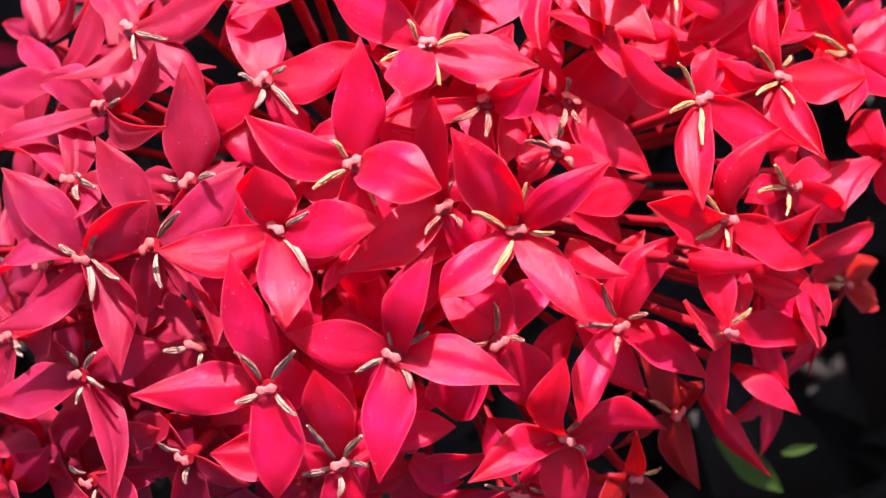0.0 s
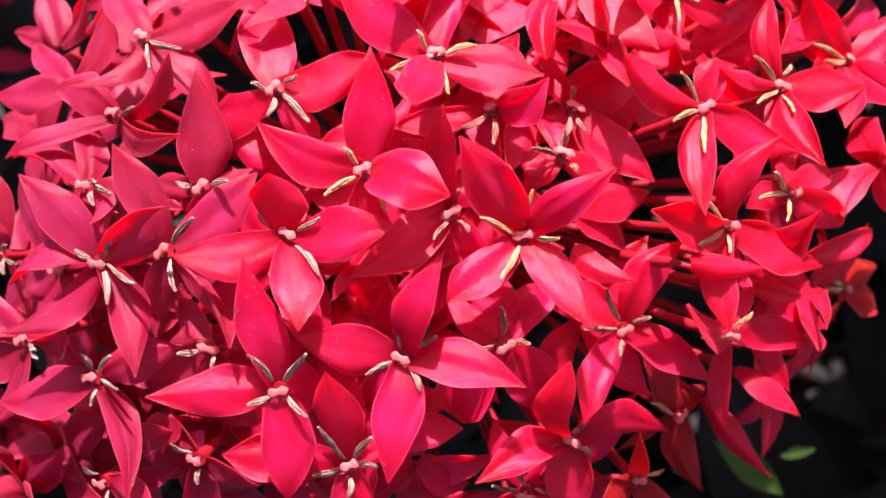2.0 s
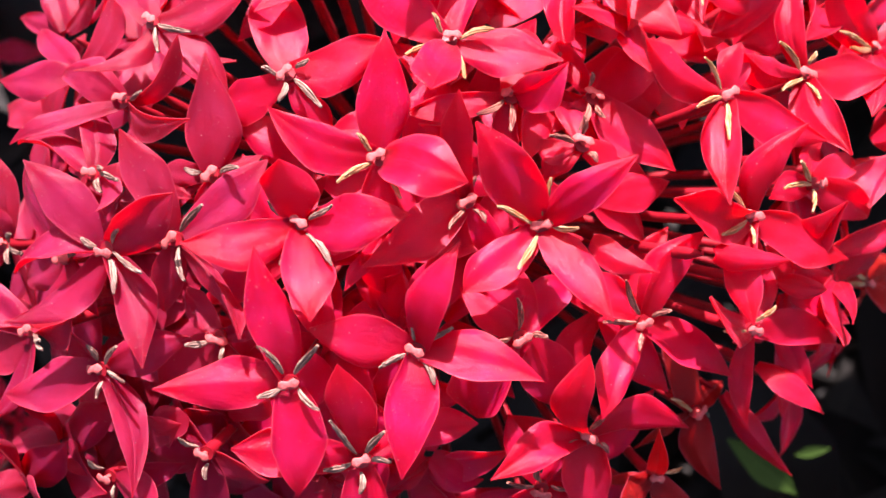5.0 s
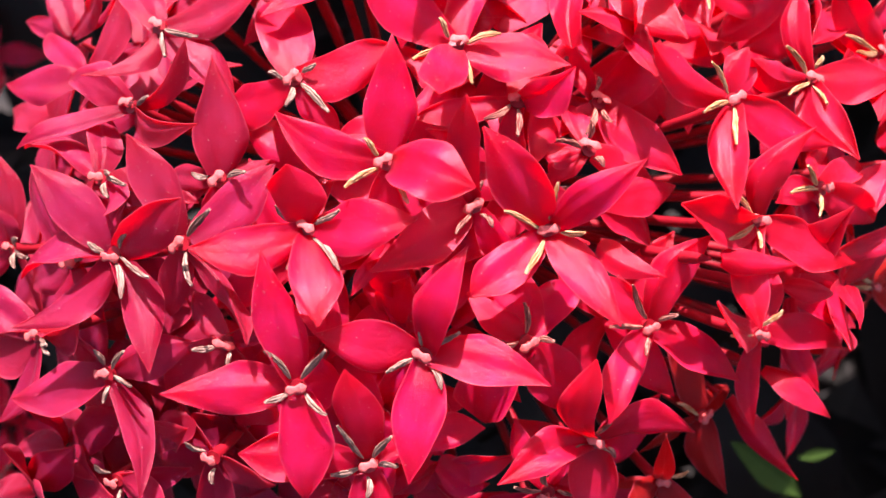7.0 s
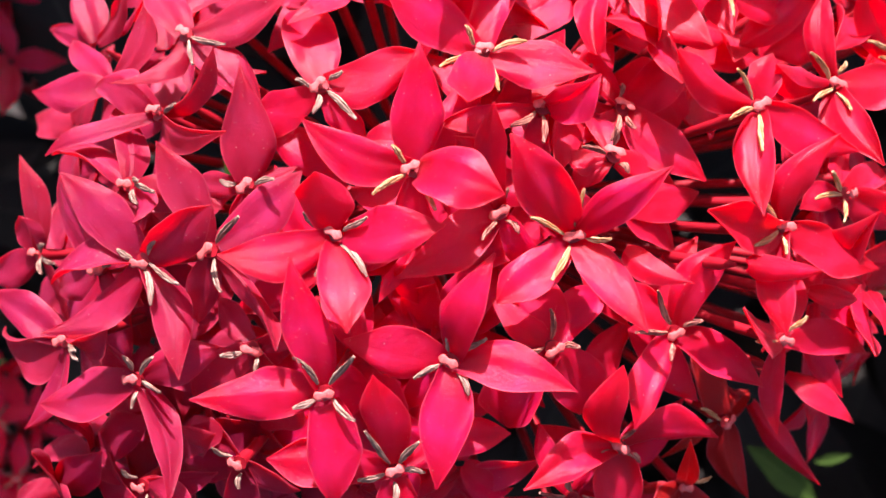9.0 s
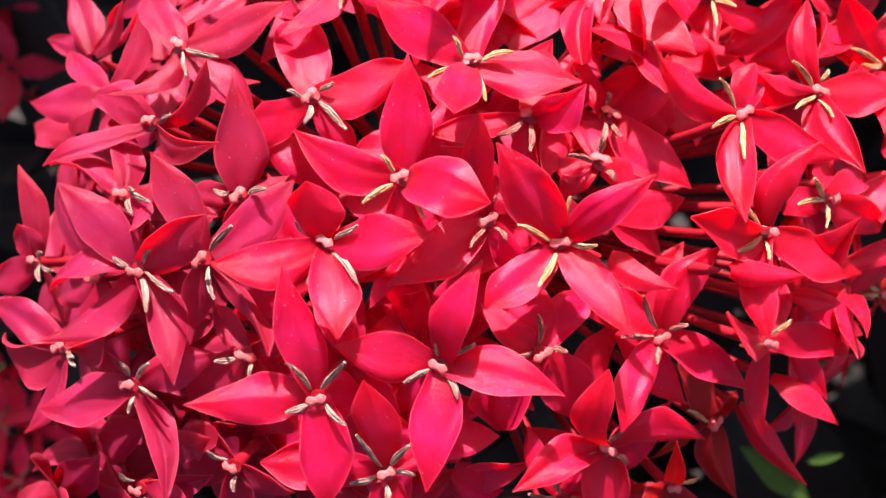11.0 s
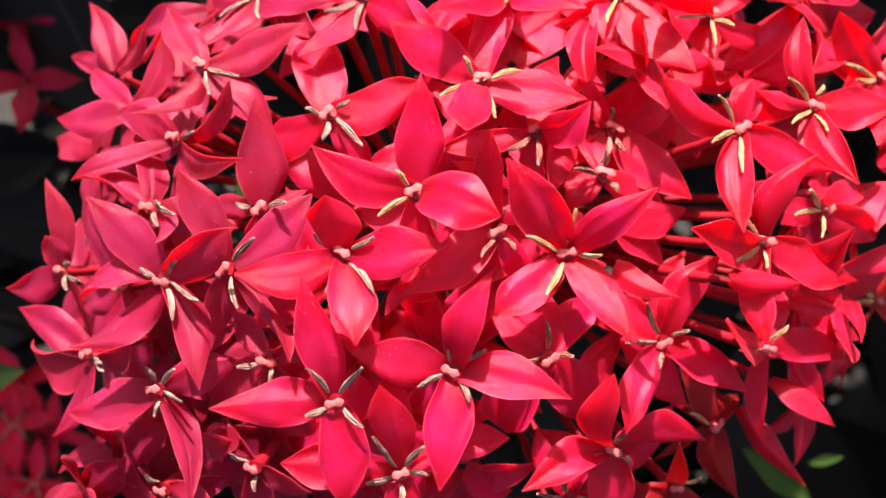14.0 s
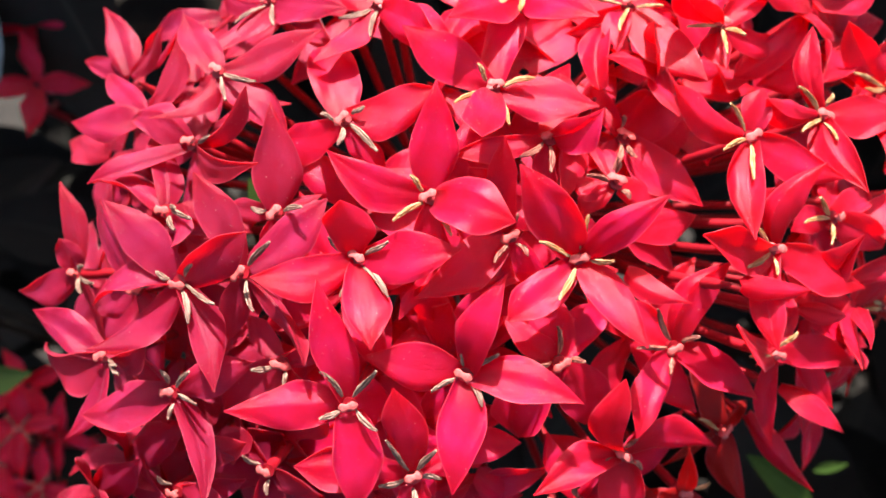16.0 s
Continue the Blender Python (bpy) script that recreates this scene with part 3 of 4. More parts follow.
ixora_flower((-17.1, 16.1, -74.1), 120, 14, "grey", ((103, -18, 11.9, (-2.87, -0.12, 0.37), (2.49, 1.47, 0.47), (0.48, 0.68), 2.3, (0, 0)), (14, 8, 9.7, (-2.6, -0.59, 0.31), (2.43, 0.55, 0.62), (-0.99, 0.07), 1.5, (0, 0)), (-180, -26, 8.8, (-1.89, 0.3, 0.59), (2.73, -0.7, 0.75), (0.88, -0.25), 2.6, (0, 0)), (-49, -19, 5.9, (-1.41, 0, 0.42), (1.35, 0.08, 0.67), (-0.45, 0.19), 1.6, (0, 0)),), stamens=((-93, 28, 4.0), (-43, 20, 6.5), (-176, 26, 2.5), (30, 28, 2.8),))
ixora_flower((-33.4, -0.7, -72.1), 175, 17, "grey", ((132, 14, 11, (-2.15, -0.71, 0.5), (2.15, 0.71, 0.48), (-0.52, 0.42), 1.3, (0, 0)), (25, 22, 11.1, (-1.82, -1.04, 0.6), (1.76, 1.14, 0.54), (-0.78, 0.49), 2.4, (0, 0)), (-64, 11, 11.5, (-0.85, 1.67, 0.54), (1.18, -2.19, 0.33), (0.9, -0.72), 1.25, (0, 0)), (-141, 18, 10.9, (-1.24, -0.01, 0.33), (2.31, -0.35, 0.46), (1.24, 0.06), 1.2, (0, 0)), (-167, 11, 9.5, (-2.65, -0.37, 0.4), (0.39, 2.05, 0.38), (-0.82, 0.83), 1.25, (0, 0)),), stamens=((35, 29, 3.9), (-16, 19, 6.4), (-58, 24, 5.3), (166, 26, 2.5),))
ixora_flower((-26.7, 0.3, -71.0), 171, 13, "grey", ((112, 16, 10.5, (-1.74, -0.91, 0.56), (1.74, 0.91, 0.63), (-0.58, 0.6), 1.25, (0, 0)), (44, -11, 10.6, (-2.18, -0.27, 0.53), (2.17, 0.27, 0.58), (-0.69, -0.04), 1.6, (0, 0)), (-50, 10, 11.2, (-1.59, -1.25, 0.49), (0.11, -2.04, 0.76), (0.97, -0.26), 1.25, (0, 0)), (-117, -26, 8.1, (-1.6, 0.52, 0.55), (1.59, -0.51, 0.45), (-0, 0.42), 1.6, (0, 0)),), stamens=((42, 25, 5.3), (-56, 26, 5.0), (164, 27, 2.5),))
ixora_flower((-34.9, -12.2, -74.4), -162, 20, "grey", ((-164, 9, 11.1, (-2.29, -1.35, 0.44), (2.29, 1.35, 0.38), (0.33, 0.76), 1.25, (0, 0)), (-64, 13, 12, (-0.48, 1.32, 0.42), (0.88, -1.77, 0.31), (0.91, -0.79), 1.3, (0, 0)), (21, -18, 8.8, (-1.83, -0.61, 0.51), (1.83, 0.61, 0.56), (0.02, 1.5), 1.3, (0, 1)), (162, -24, 10.6, (-1.9, 1.21, 0.54), (2.29, 0.16, 0.54), (-0.28, 0.51), 1.33, (0, 0)),), stamens=((99, 28, 3.0), (40, 22, 5.7), (-1, 24, 5.1), (-70, 27, 2.7),))
ixora_flower((-35.9, 6.7, -74.8), 162, 20, "grey", ((160, -2, 11.4, (-1.25, -2.11, 0.54), (0.46, 2.41, 0.39), (-1.2, 0.6), 1.25, (0, 0)), (121, -17, 11, (-0.97, -1.63, 0.3), (0.87, 1.54, 0.61), (-1.16, 0.19), 1.4, (0, 0)), (-53, 30, 5.9, (-1.06, -0.75, 0.41), (1.55, -1.03, 0.61), (0.57, -0.31), 1.8, (0, 0)), (-8, -17, 6.1, (-1.2, -0.45, 0.44), (1.33, -0.26, 0.45), (0.15, 0.34), 1.54, (0, 0)),), stamens=((-11, 23, 5.4), (4, 41, 3.9), (-40, 28, 4.4),))
ixora_flower((-23.7, 6.3, -72.1), 152, 13, "grey", ((90, 14, 10.7, (-2.01, -1.64, 0.32), (2.48, 0.74, 0.37), (-0.46, -0.03), 1.2, (0, 0)), (28, -21, 4.5, (-0.93, 0.11, 0.53), (0.89, -0.44, 0.53), (-0.06, 0.23), 1.25, (0, 0)), (169, -27, 9.3, (-1.28, 0.23, 0.57), (1.32, 0.04, 0.48), (0.06, 0.23), 1.5, (0, 0)), (-93, -22, 5.6, (-1.4, 0.84, 0.38), (1.46, -0.7, 0.53), (-0.23, 0.38), 1.5, (0, 0)),), stamens=((170, 26, 2.5), (6, 27, 4.2),))
ixora_flower((-31.2, 21.8, -77.1), 135, 23, "grey", ((124, -4, 10.8, (-1.96, -0.34, 0.41), (1.83, 0.93, 0.5), (0.22, 0.21), 1.35, (0, 0)), (15, 3, 11.9, (-2.45, -0.06, 0.44), (2.45, 0.04, 0.54), (-0.58, -0.56), 1.35, (0, 0)), (-44, -18, 9.9, (-1.83, 1.15, 0.56), (1.83, -1.14, 0.62), (0.28, 0.88), 1.8, (0, 0)), (-125, 28, 8.9, (-0.58, -0.19, 0.41), (1.8, -1.13, 0.3), (1.12, -0.28), 1.3, (0, 0)),), stamens=((-26, 11, 6.5), (-56, 21, 5.7),))
ixora_flower((-34.2, 14.1, -77.7), 149, 22, "grey", ((155, 4, 8.7, (-2.04, 0.69, 0.47), (2.03, 0.02, 0.3), (-0.75, 1.52), 1.5, (1, 0)), (18, 30, 11.2, (-1.38, -1.25, 0.77), (0.08, 0.12, 0.35), (-1.28, -0.49), 1.6, (0, 0)), (-157, 21, 11.5, (-1.27, -0.01, 0.66), (1.26, 0.01, 0.53), (0.22, 0.96), 1.25, (0, 0)), (-23, 21, 12.8, (-2.06, -1.06, 0.33), (0.68, 0.69, 0.3), (-1.4, 0.56), 1.6, (0, 0)),), stamens=((-2, 29, 4.3),))
ixora_flower((-46.8, 24.8, -90.9), 146, 36, "grey", ((112, 14, 11.4, (-2.16, -0.57, 0.33), (2.16, 0.57, 0.38), (-0.79, 0.14), 1.3, (0, 0)), (2, 26, 11, (-1.49, -0.76, 0.8), (1.5, 0.64, 0.53), (-0.46, -0.72), 1.35, (0, 0)), (150, 5, 11.2, (-1.38, 0.35, 0.41), (1.38, -0.33, 0.44), (-0.12, 0.1), 1.3, (0, 0)), (14, 12, 10.5, (1.03, -0.98, 0.4), (-1.4, 0.21, 0.8), (-0.99, -0.69), 1.35, (0, 0)),), stamens=())
ixora_flower((-41.4, 18.2, -83.1), 149, 28, "grey", ((136, 0, 10.9, (-1.52, -0.47, 0.44), (1.41, 0.8, 0.55), (0.08, 0.07), 1.4, (0, 0)), (176, 10, 10.3, (-2.24, -0.02, 0.44), (2.24, 0.02, 0.45), (0.86, 0.53), 1.3, (0, 0)), (66, 5, 9.5, (-1.47, -0.97, 0.59), (1.19, 0.63, 0.52), (-1.05, -0.42), 1.4, (0, 0)),), stamens=())
ixora_flower((-51.2, -0.2, -86.9), 177, 32, "grey", ((95, 13, 10.9, (-1.07, -1.03, 0.57), (0.47, 1.4, 0.5), (-1.26, -0.25), 1.3, (0, 0)), (-170, 5, 11, (-1.92, 0.78, 0.3), (1.94, -0.74, 0.38), (1.06, 0.52), 1.3, (0, 0)), (93, 31, 4.4, (-1.13, -1.01, 0.48), (1.12, 1.01, 0.42), (-0.14, -0.09), 2.8, (0, 0)), (-90, -23, 8.5, (-1.49, -0.61, 0.51), (1.68, 0.02, 0.48), (0.3, 0.21), 1.44, (0, 0)),), stamens=((13, 23, 5.0), (-8, 14, 6.3), (-27, 22, 5.3),))
ixora_flower((-43.7, -8.9, -78.1), -171, 25, "grey", ((155, 9, 10.5, (-2.04, -0.53, 0.54), (2.04, 0.51, 0.4), (-0.45, 0.11), 1.35, (0, 0)), (15, 13, 7.6, (-1.95, -0.73, 0.64), (0.41, 0.98, 0.46), (-0.77, 0.15), 1.4, (0, 0)), (-120, 6, 10.7, (-2.03, -1.18, 0.4), (2.31, 0.39, 0.38), (1.39, 0.01), 1.3, (0, 0)), (179, -5, 11.5, (-0.7, 1.31, 0.26), (4.18, 0.01, 0.22), (0.93, 0.86), 1.4, (0, 0)),), stamens=((2, 26, 4.8), (-9, 24, 5.1),))
ixora_flower((-39.9, -1.5, -77.1), 177, 22, "grey", ((120, 3, 10.9, (-2.27, 0.73, 0.44), (2.27, -0.71, 0.61), (-0.26, 0.84), 1.35, (0, 0)), (37, -18, 6.4, (-1.33, -0.27, 0.45), (1.29, -0.53, 0.53), (-0.17, 0.17), 1.52, (0, 0)), (-168, -21, 11.2, (-2.3, 0.64, 0.53), (2.31, 0.41, 0.42), (0.12, 0.28), 1.55, (0, 0)), (-73, -21, 6.3, (-1.28, -0.09, 0.46), (1.17, -0.64, 0.49), (-0.04, 0.34), 1.39, (0, 0)),), stamens=((3, 29, 4.3),))
ixora_flower((-9.8, -20.5, -73.4), -102, 12, "grey", ((98, 17, 10.8, (-1.82, -1.38, 0.5), (2.26, -0.24, 0.67), (-0.5, 0.69), 1.5, (0, 0)), (15, -11, 11.1, (-1.64, 0.56, 0.68), (1.53, -0.85, 0.77), (0.97, -0.29), 1.5, (0, 0)), (-90, -3, 10.4, (-2.4, 0.25, 0.42), (2.35, -0.56, 0.51), (0.33, 0.92), 1.4, (0, 0)), (170, 15, 11.6, (-2.14, -0.63, 0.73), (1.97, 0.93, 0.69), (-0.44, 0.39), 1.3, (0, 0)),), stamens=((118, 23, 6.3), (62, 24, 5.4), (-170, 26, 3.7), (14, 28, 3.5), (-91, 26, 3.0),))
ixora_flower((-3.6, -21.6, -79.1), -83, 13, "grey", ((-40, -26, 8.4, (-1.5, 0.87, 0.44), (1.47, -0.77, 0.22), (-0.5, 0.6), 1.3, (0, 0)), (77, -20, 5.5, (-1.25, -0.23, 0.5), (1.07, -0.57, 0.45), (-0.08, 0.39), 1.25, (0, 0)), (-127, -26, 8.9, (-2.02, -0.54, 0.52), (1.82, -0.92, 0.43), (-0.23, 0.62), 1.35, (0, 0)), (155, -12, 10.8, (-2.52, 0.2, 0.53), (2.42, -0.04, 0.53), (0.11, 0.44), 1.37, (0, 0)),), stamens=())
ixora_flower((7.9, -24.8, -79.3), -58, 18, "tan", ((-38, -7, 10.6, (-2.17, 0.23, 0.49), (2.11, -0.95, 0.48), (0.16, 0.81), 1.38, (0, 0)), (-129, -24, 9.4, (-1.89, 0.2, 0.5), (1.67, 1.18, 0.43), (-0.06, 0.38), 1.37, (0, 0)), (49, -21, 4.7, (-1.04, -0.11, 0.55), (0.95, -0.11, 0.55), (0.11, 0.18), 1.3, (0, 0)), (112, -20, 7.6, (-1.22, 0.13, 0.61), (1.22, -0.11, 0.63), (0.66, 0.57), 1.5, (0, 0)),), stamens=((151, 24, 5.5), (17, 26, 2.5), (104, 27, 4.5),))
ixora_flower((-25.4, -20.7, -76.6), -138, 17, "grey", ((-162, -22, 10.8, (-2.06, -0.18, 0.54), (2.04, -0.59, 0.51), (0.2, 0.41), 1.43, (0, 0)), (139, -24, 7.7, (-1.45, 1.05, 0.5), (1.74, 0.25, 0.44), (0.17, 0.31), 1.22, (0, 0)), (-40, -23, 6.6, (-1.31, 0.15, 0.43), (1.4, 0.55, 0.45), (-0.25, 0.27), 1.54, (0, 0)), (-104, -17, 10.4, (-1.7, 1.09, 0.54), (2.22, 0.12, 0.54), (0.38, 0.24), 1.43, (0, 0)),), stamens=((133, 27, 3.3), (-78, 26, 2.5),))
ixora_flower((-35.8, -23.6, -78.7), -145, 24, "grey", ((-177, -28, 10, (0.27, -0.54, 0.59), (0.35, 1.78, 0.67), (-0.21, 1.23), 1.3, (0, 0)), (11, -17, 7.2, (-1.43, 0.4, 0.53), (1.42, 0.75, 0.52), (-0.23, 0.48), 1.5, (0, 0)), (-132, -9, 10.8, (-2.52, -0.71, 0.43), (2.18, -0.94, 0.5), (0.28, 0.66), 1.3, (0, 0)), (1, 28, 11.2, (-2.23, -0.03, 0.45), (2.07, -1.22, 0.53), (-0.1, -0.19), 1.35, (0, 0)),), stamens=((121, 27, 2.9), (-54, 27, 2.5),))
ixora_flower((-23.2, -8.9, -72.7), -161, 12, "grey", ((-142, -20, 11.3, (-2.31, 0.88, 0.47), (2.48, 0.18, 0.43), (0, 0.56), 1.59, (0, 0)), (14, -20, 5.4, (-1.05, 0.61, 0.52), (1.16, 0.12, 0.52), (0.11, 0.38), 1.47, (0, 0)), (142, -26, 7.3, (-1.54, -0, 0.49), (1.51, 0.45, 0.55), (-0.2, 0.25), 1.24, (0, 0)), (-66, -23, 8.1, (-1.84, 0.06, 0.55), (1.48, 0.97, 0.48), (0.14, 0.61), 1.27, (0, 0)),), stamens=((-159, 26, 3.0), (-57, 27, 2.5),))
ixora_flower((-44.2, -21.9, -85.1), -154, 30, "grey", ((-156, 2, 11.2, (-1.51, -1.02, 0.42), (1.29, 0.98, 0.22), (-1.15, 0.08), 1.3, (0, 0)), (60, 39, 11.3, (0.14, -0.75, 0.8), (-0.16, 0.53, 0.56), (-0.15, -1.17), 2.2, (0, 0)), (32, 3, 11.7, (-2.42, -0.11, 0.52), (2.52, -1.09, 0.46), (0.19, 0.67), 1.37, (0, 0)), (-6, 20, 11.3, (-2.37, 0.88, 0.5), (2.27, -0.16, 0.45), (-0.43, 0.17), 1.39, (0, 0)),), stamens=())
ixora_flower((26.4, -18.7, -87.9), -26, 27, "gold", ((-68, 5, 10.7, (-1.41, -1.78, 0.34), (2.22, 0.45, 0.37), (-1.01, -0.16), 1.3, (0, 0)), (-139, -21, 7.7, (-1.01, 0.1, 0.47), (0.95, -0.44, 0.53), (-0.22, 0.18), 1.6, (0, 0)), (1, -29, 10.2, (-0.58, 1.04, 0.35), (0.79, -0.9, 0.42), (0.55, -0.01), 1.4, (0, 0)), (110, -9, 11, (-2.64, -0.13, 0.54), (2.44, 0.62, 0.49), (0.19, 0.34), 1.54, (0, 0)),), stamens=((154, 16, 6.5),), skin=PETAL_ORANGE)
ixora_flower((21.4, -25.9, -87.1), -40, 26, "gold", ((-59, 3, 10.9, (-2.11, 0.83, 0.52), (2.5, 0.03, 0.49), (-0.24, 0.84), 1.29, (0, 0)), (112, 28, 11.5, (-0.61, 0.92, 0.61), (0.86, -0.67, 0.49), (0.48, 1.02), 1.4, (0, 0)), (-172, -19, 5.4, (-0.76, -0.36, 0.45), (0.73, -0.17, 0.46), (-0.14, 0.3), 1.48, (0, 0)), (-174, 40, 11, (-2.38, -0.8, 0.55), (2.24, 0.23, 0.54), (-0.16, -0.49), 1.37, (0, 0)),), stamens=((38, 27, 3.4),), skin=PETAL_ORANGE)
ixora_flower((29.2, -8.6, -79.3), -9, 24, "gold", ((-11, 4, 12.1, (-1.91, 0.42, 0.41), (1.92, -0.21, 0.42), (1.17, 0.06), 1.3, (0, 0)), (-78, -10, 10.9, (-1.03, -0.71, 0.48), (0.83, 0.9, 0.46), (-0.86, -0.37), 1.25, (0, 0)), (156, 26, 11.5, (-1.9, -1.55, 0.54), (1.94, 1.49, 0.72), (1.04, 0.24), 2.2, (0, 0)), (74, -13, 10.5, (-2.46, 0.55, 0.42), (2.31, -0.52, 0.48), (-0.01, 0.14), 1.28, (0, 0)),), stamens=((177, 19, 6.2), (69, 27, 3.5),))
ixora_flower((34.4, -4.6, -83.6), -2, 28, "gold", ((-22, 7, 10.5, (-1.58, 0.38, 0.48), (1.58, -0.38, 0.5), (0.04, 0.63), 1.5, (0, 0)), (-76, 10, 10.6, (-1.19, -0.81, 0.62), (0.85, 1.08, 0.68), (-1.1, -0.44), 1.3, (0, 0)), (161, -16, 3.9, (-0.64, -0.46, 0.46), (0.86, -0.09, 0.44), (0.12, 0.27), 1.56, (0, 0)), (70, -13, 10.5, (-2.3, -0.04, 0.55), (2.28, -0.83, 0.53), (0.22, 0.26), 1.32, (0, 0)),), stamens=())
ixora_flower((36.1, 6.4, -80.3), 13, 28, "gold", ((-14, -4, 10.1, (-1.94, -0.9, 0.34), (1.58, 1.44, 0.37), (-0.33, 0.71), 1.4, (0, 0)), (41, -23, 10.2, (-1.11, 0.58, 0.44), (1.12, -0.59, 0.38), (0.7, -0.46), 1.6, (0, 0)), (27, -14, 11.5, (-1.37, 1, 0.53), (1.67, -0.31, 0.34), (0.02, 0.8), 1.5, (0, 0)), (-159, -28, 4.2, (-1.79, -0.04, 0.4), (1.45, 0.1, 0.46), (-0.44, 0.14), 1.5, (0, 0)),), stamens=((-167, 8, 6.5), (167, 21, 5.5), (-134, 22, 5.3),))
ixora_flower((39.7, -0.7, -85.1), 3, 31, "gold", ((149, 39, 11.4, (2.26, 0.94, 0.57), (2.08, -1.3, 0.76), (1.87, -1.06), 1.4, (0, 1)), (19, 12, 11.3, (-1.69, 0.39, 0.51), (1.5, 0.78, 0.45), (0.13, 0.87), 1.45, (0, 0)), (-156, -16, 4, (-0.72, -0.23, 0.54), (0.82, -0, 0.44), (0.14, 0.15), 1.26, (0, 0)),), stamens=())
ixora_flower((22.4, -0.8, -71.1), 4, 18, "gold", ((-3, 1, 8.7, (-1.29, -1.15, 0.31), (1.4, -1, 0.22), (-0.3, 0.26), 1.5, (0, 0)),), head=False)
ixora_flower((11.2, 0.6, -72.6), 12, 11, "tan", ((-31, 36, 7.1, (-1.32, -0.77, 0.32), (1.52, -0.09, 0.22), (-0.66, 0.34), 1.4, (0, 0)),), head=False)
ixora_flower((12.4, 4.5, -76.1), 22, 13, "tan", ((-27, -30, 10.3, (-2.07, 0.91, 0.22), (2.1, -0.83, 0.37), (0.68, 0.97), 1.4, (0, 0)), (15, -12, 9.9, (-2.08, -0.37, 0.51), (2.04, -0.37, 0.46), (-0.26, 0.48), 1.23, (0, 0)),), head=False)
ixora_flower((-7.4, 1.6, -74.1), 107, 3, "grey", ((-121, 25, 7.4, (-0.89, 0.48, 0.75), (0.94, -0.48, 0.29), (0.18, 0.49), 1.5, (0, 0)),), head=False)
ixora_flower((50.0, -4.2, -96.1), -1, 41, "gold", ((160, 4, 11.5, (-2.28, 1.05, 0.5), (2.5, 0.1, 0.47), (-0.22, 0.42), 1.35, (0, 0)), (12, 1, 11.2, (-2.56, -0.65, 0.43), (2.37, -0.77, 0.45), (0.24, 0.45), 1.34, (0, 0)), (-16, 2, 11.3, (-2.41, 0.04, 0.48), (2.18, -1.22, 0.53), (-0.13, 0.82), 1.54, (0, 0)), (-28, -31, 12, (-2.28, -0.06, 0.46), (2.19, 0.6, 0.44), (0.27, 0.97), 1.49, (0, 0)),), stamens=((160, 1, 6.5), (-175, 2, 6.5),), skin=PETAL_AMBER)
ixora_flower((13.4, 29.6, -79.3), 76, 40, "gold", ((-53, -2, 12.1, (-2.47, -1.13, 0.44), (2.47, 1.12, 0.49), (-0.48, -0.33), 1.3, (0, 0)), (179, -37, 6.8, (-0.33, 1.33, 0.36), (0.37, -1.36, 0.6), (0.36, -0.32), 1.4, (0, 0)), (-105, -12, 6, (-1.64, -0.07, 0.61), (1.31, 0.38, 0.55), (-0.64, 0.4), 1.6, (0, 0)), (63, 8, 11.2, (-2.55, 0.22, 0.5), (2.19, -0.71, 0.48), (-0.27, 0.39), 1.41, (0, 0)),), stamens=((-158, 11, 6.5), (-32, 27, 4.2), (-104, 3, 6.5),))
ixora_flower((23.7, 27.6, -80.0), 66, 41, "gold", ((26, -8, 11.9, (-1.89, -0.9, 0.47), (1.51, 0.32, 0.46), (-1.19, -0.66), 1.4, (0, 0)), (-86, -12, 5.4, (-1.45, -1.29, 0.33), (1.01, 0.85, 0.5), (-0.67, -0.04), 1.4, (0, 0)), (-155, 30, 11.4, (1.1, 1.58, 0.35), (-1.08, -1.61, 0.58), (0.04, -0.33), 1.4, (0, 0)), (47, 12, 9.7, (-1.79, -0.26, 0.49), (1.53, 1, 0.39), (-0.06, 0.91), 1.4, (0, 0)),), stamens=((-141, 6, 6.5), (-156, 34, 4.5), (-73, 27, 4.7), (-100, 2, 6.5),))
ixora_flower((36.6, 31.7, -85.4), 39, 36, "gold", ((-132, -31, 12.7, (-1.72, -1.45, 0.63), (1.95, -1.13, 0.66), (0.79, 0.53), 2.6, (0, 0)), (-172, 6, 11.6, (-2.43, -0.16, 0.5), (2.31, -0.86, 0.56), (0.17, 0.45), 1.32, (0, 0)), (29, 11, 11.4, (-2.43, 0.37, 0.49), (2.27, 0.6, 0.52), (-0.45, 0.24), 1.51, (0, 0)), (20, -24, 11.3, (-2.56, -0.04, 0.49), (2.16, 1.26, 0.48), (-0.28, 0.5), 1.41, (0, 0)),), stamens=())
ixora_flower((1.3, 30.4, -77.1), 87, 40, "gold", ((-131, 13, 11.3, (-2.25, 1.07, 0.5), (2.26, -1.08, 0.33), (0.11, -0.1), 1.4, (0, 0)), (-51, 15, 11.1, (-2.2, -1.31, 0.42), (2.2, 1.31, 0.49), (-0.42, 0.33), 1.3, (0, 0)), (84, 8, 11.2, (-2.44, -0.33, 0.48), (2.28, 0.85, 0.55), (0.35, 0.45), 1.25, (0, 0)), (-169, -52, 5.2, (-0.51, 1.34, 0.78), (0.89, -1.07, 0.62), (-0.23, 0.41), 1.5, (0, 0)),), stamens=((-95, 11, 6.5), (-128, -4, 6.5),))
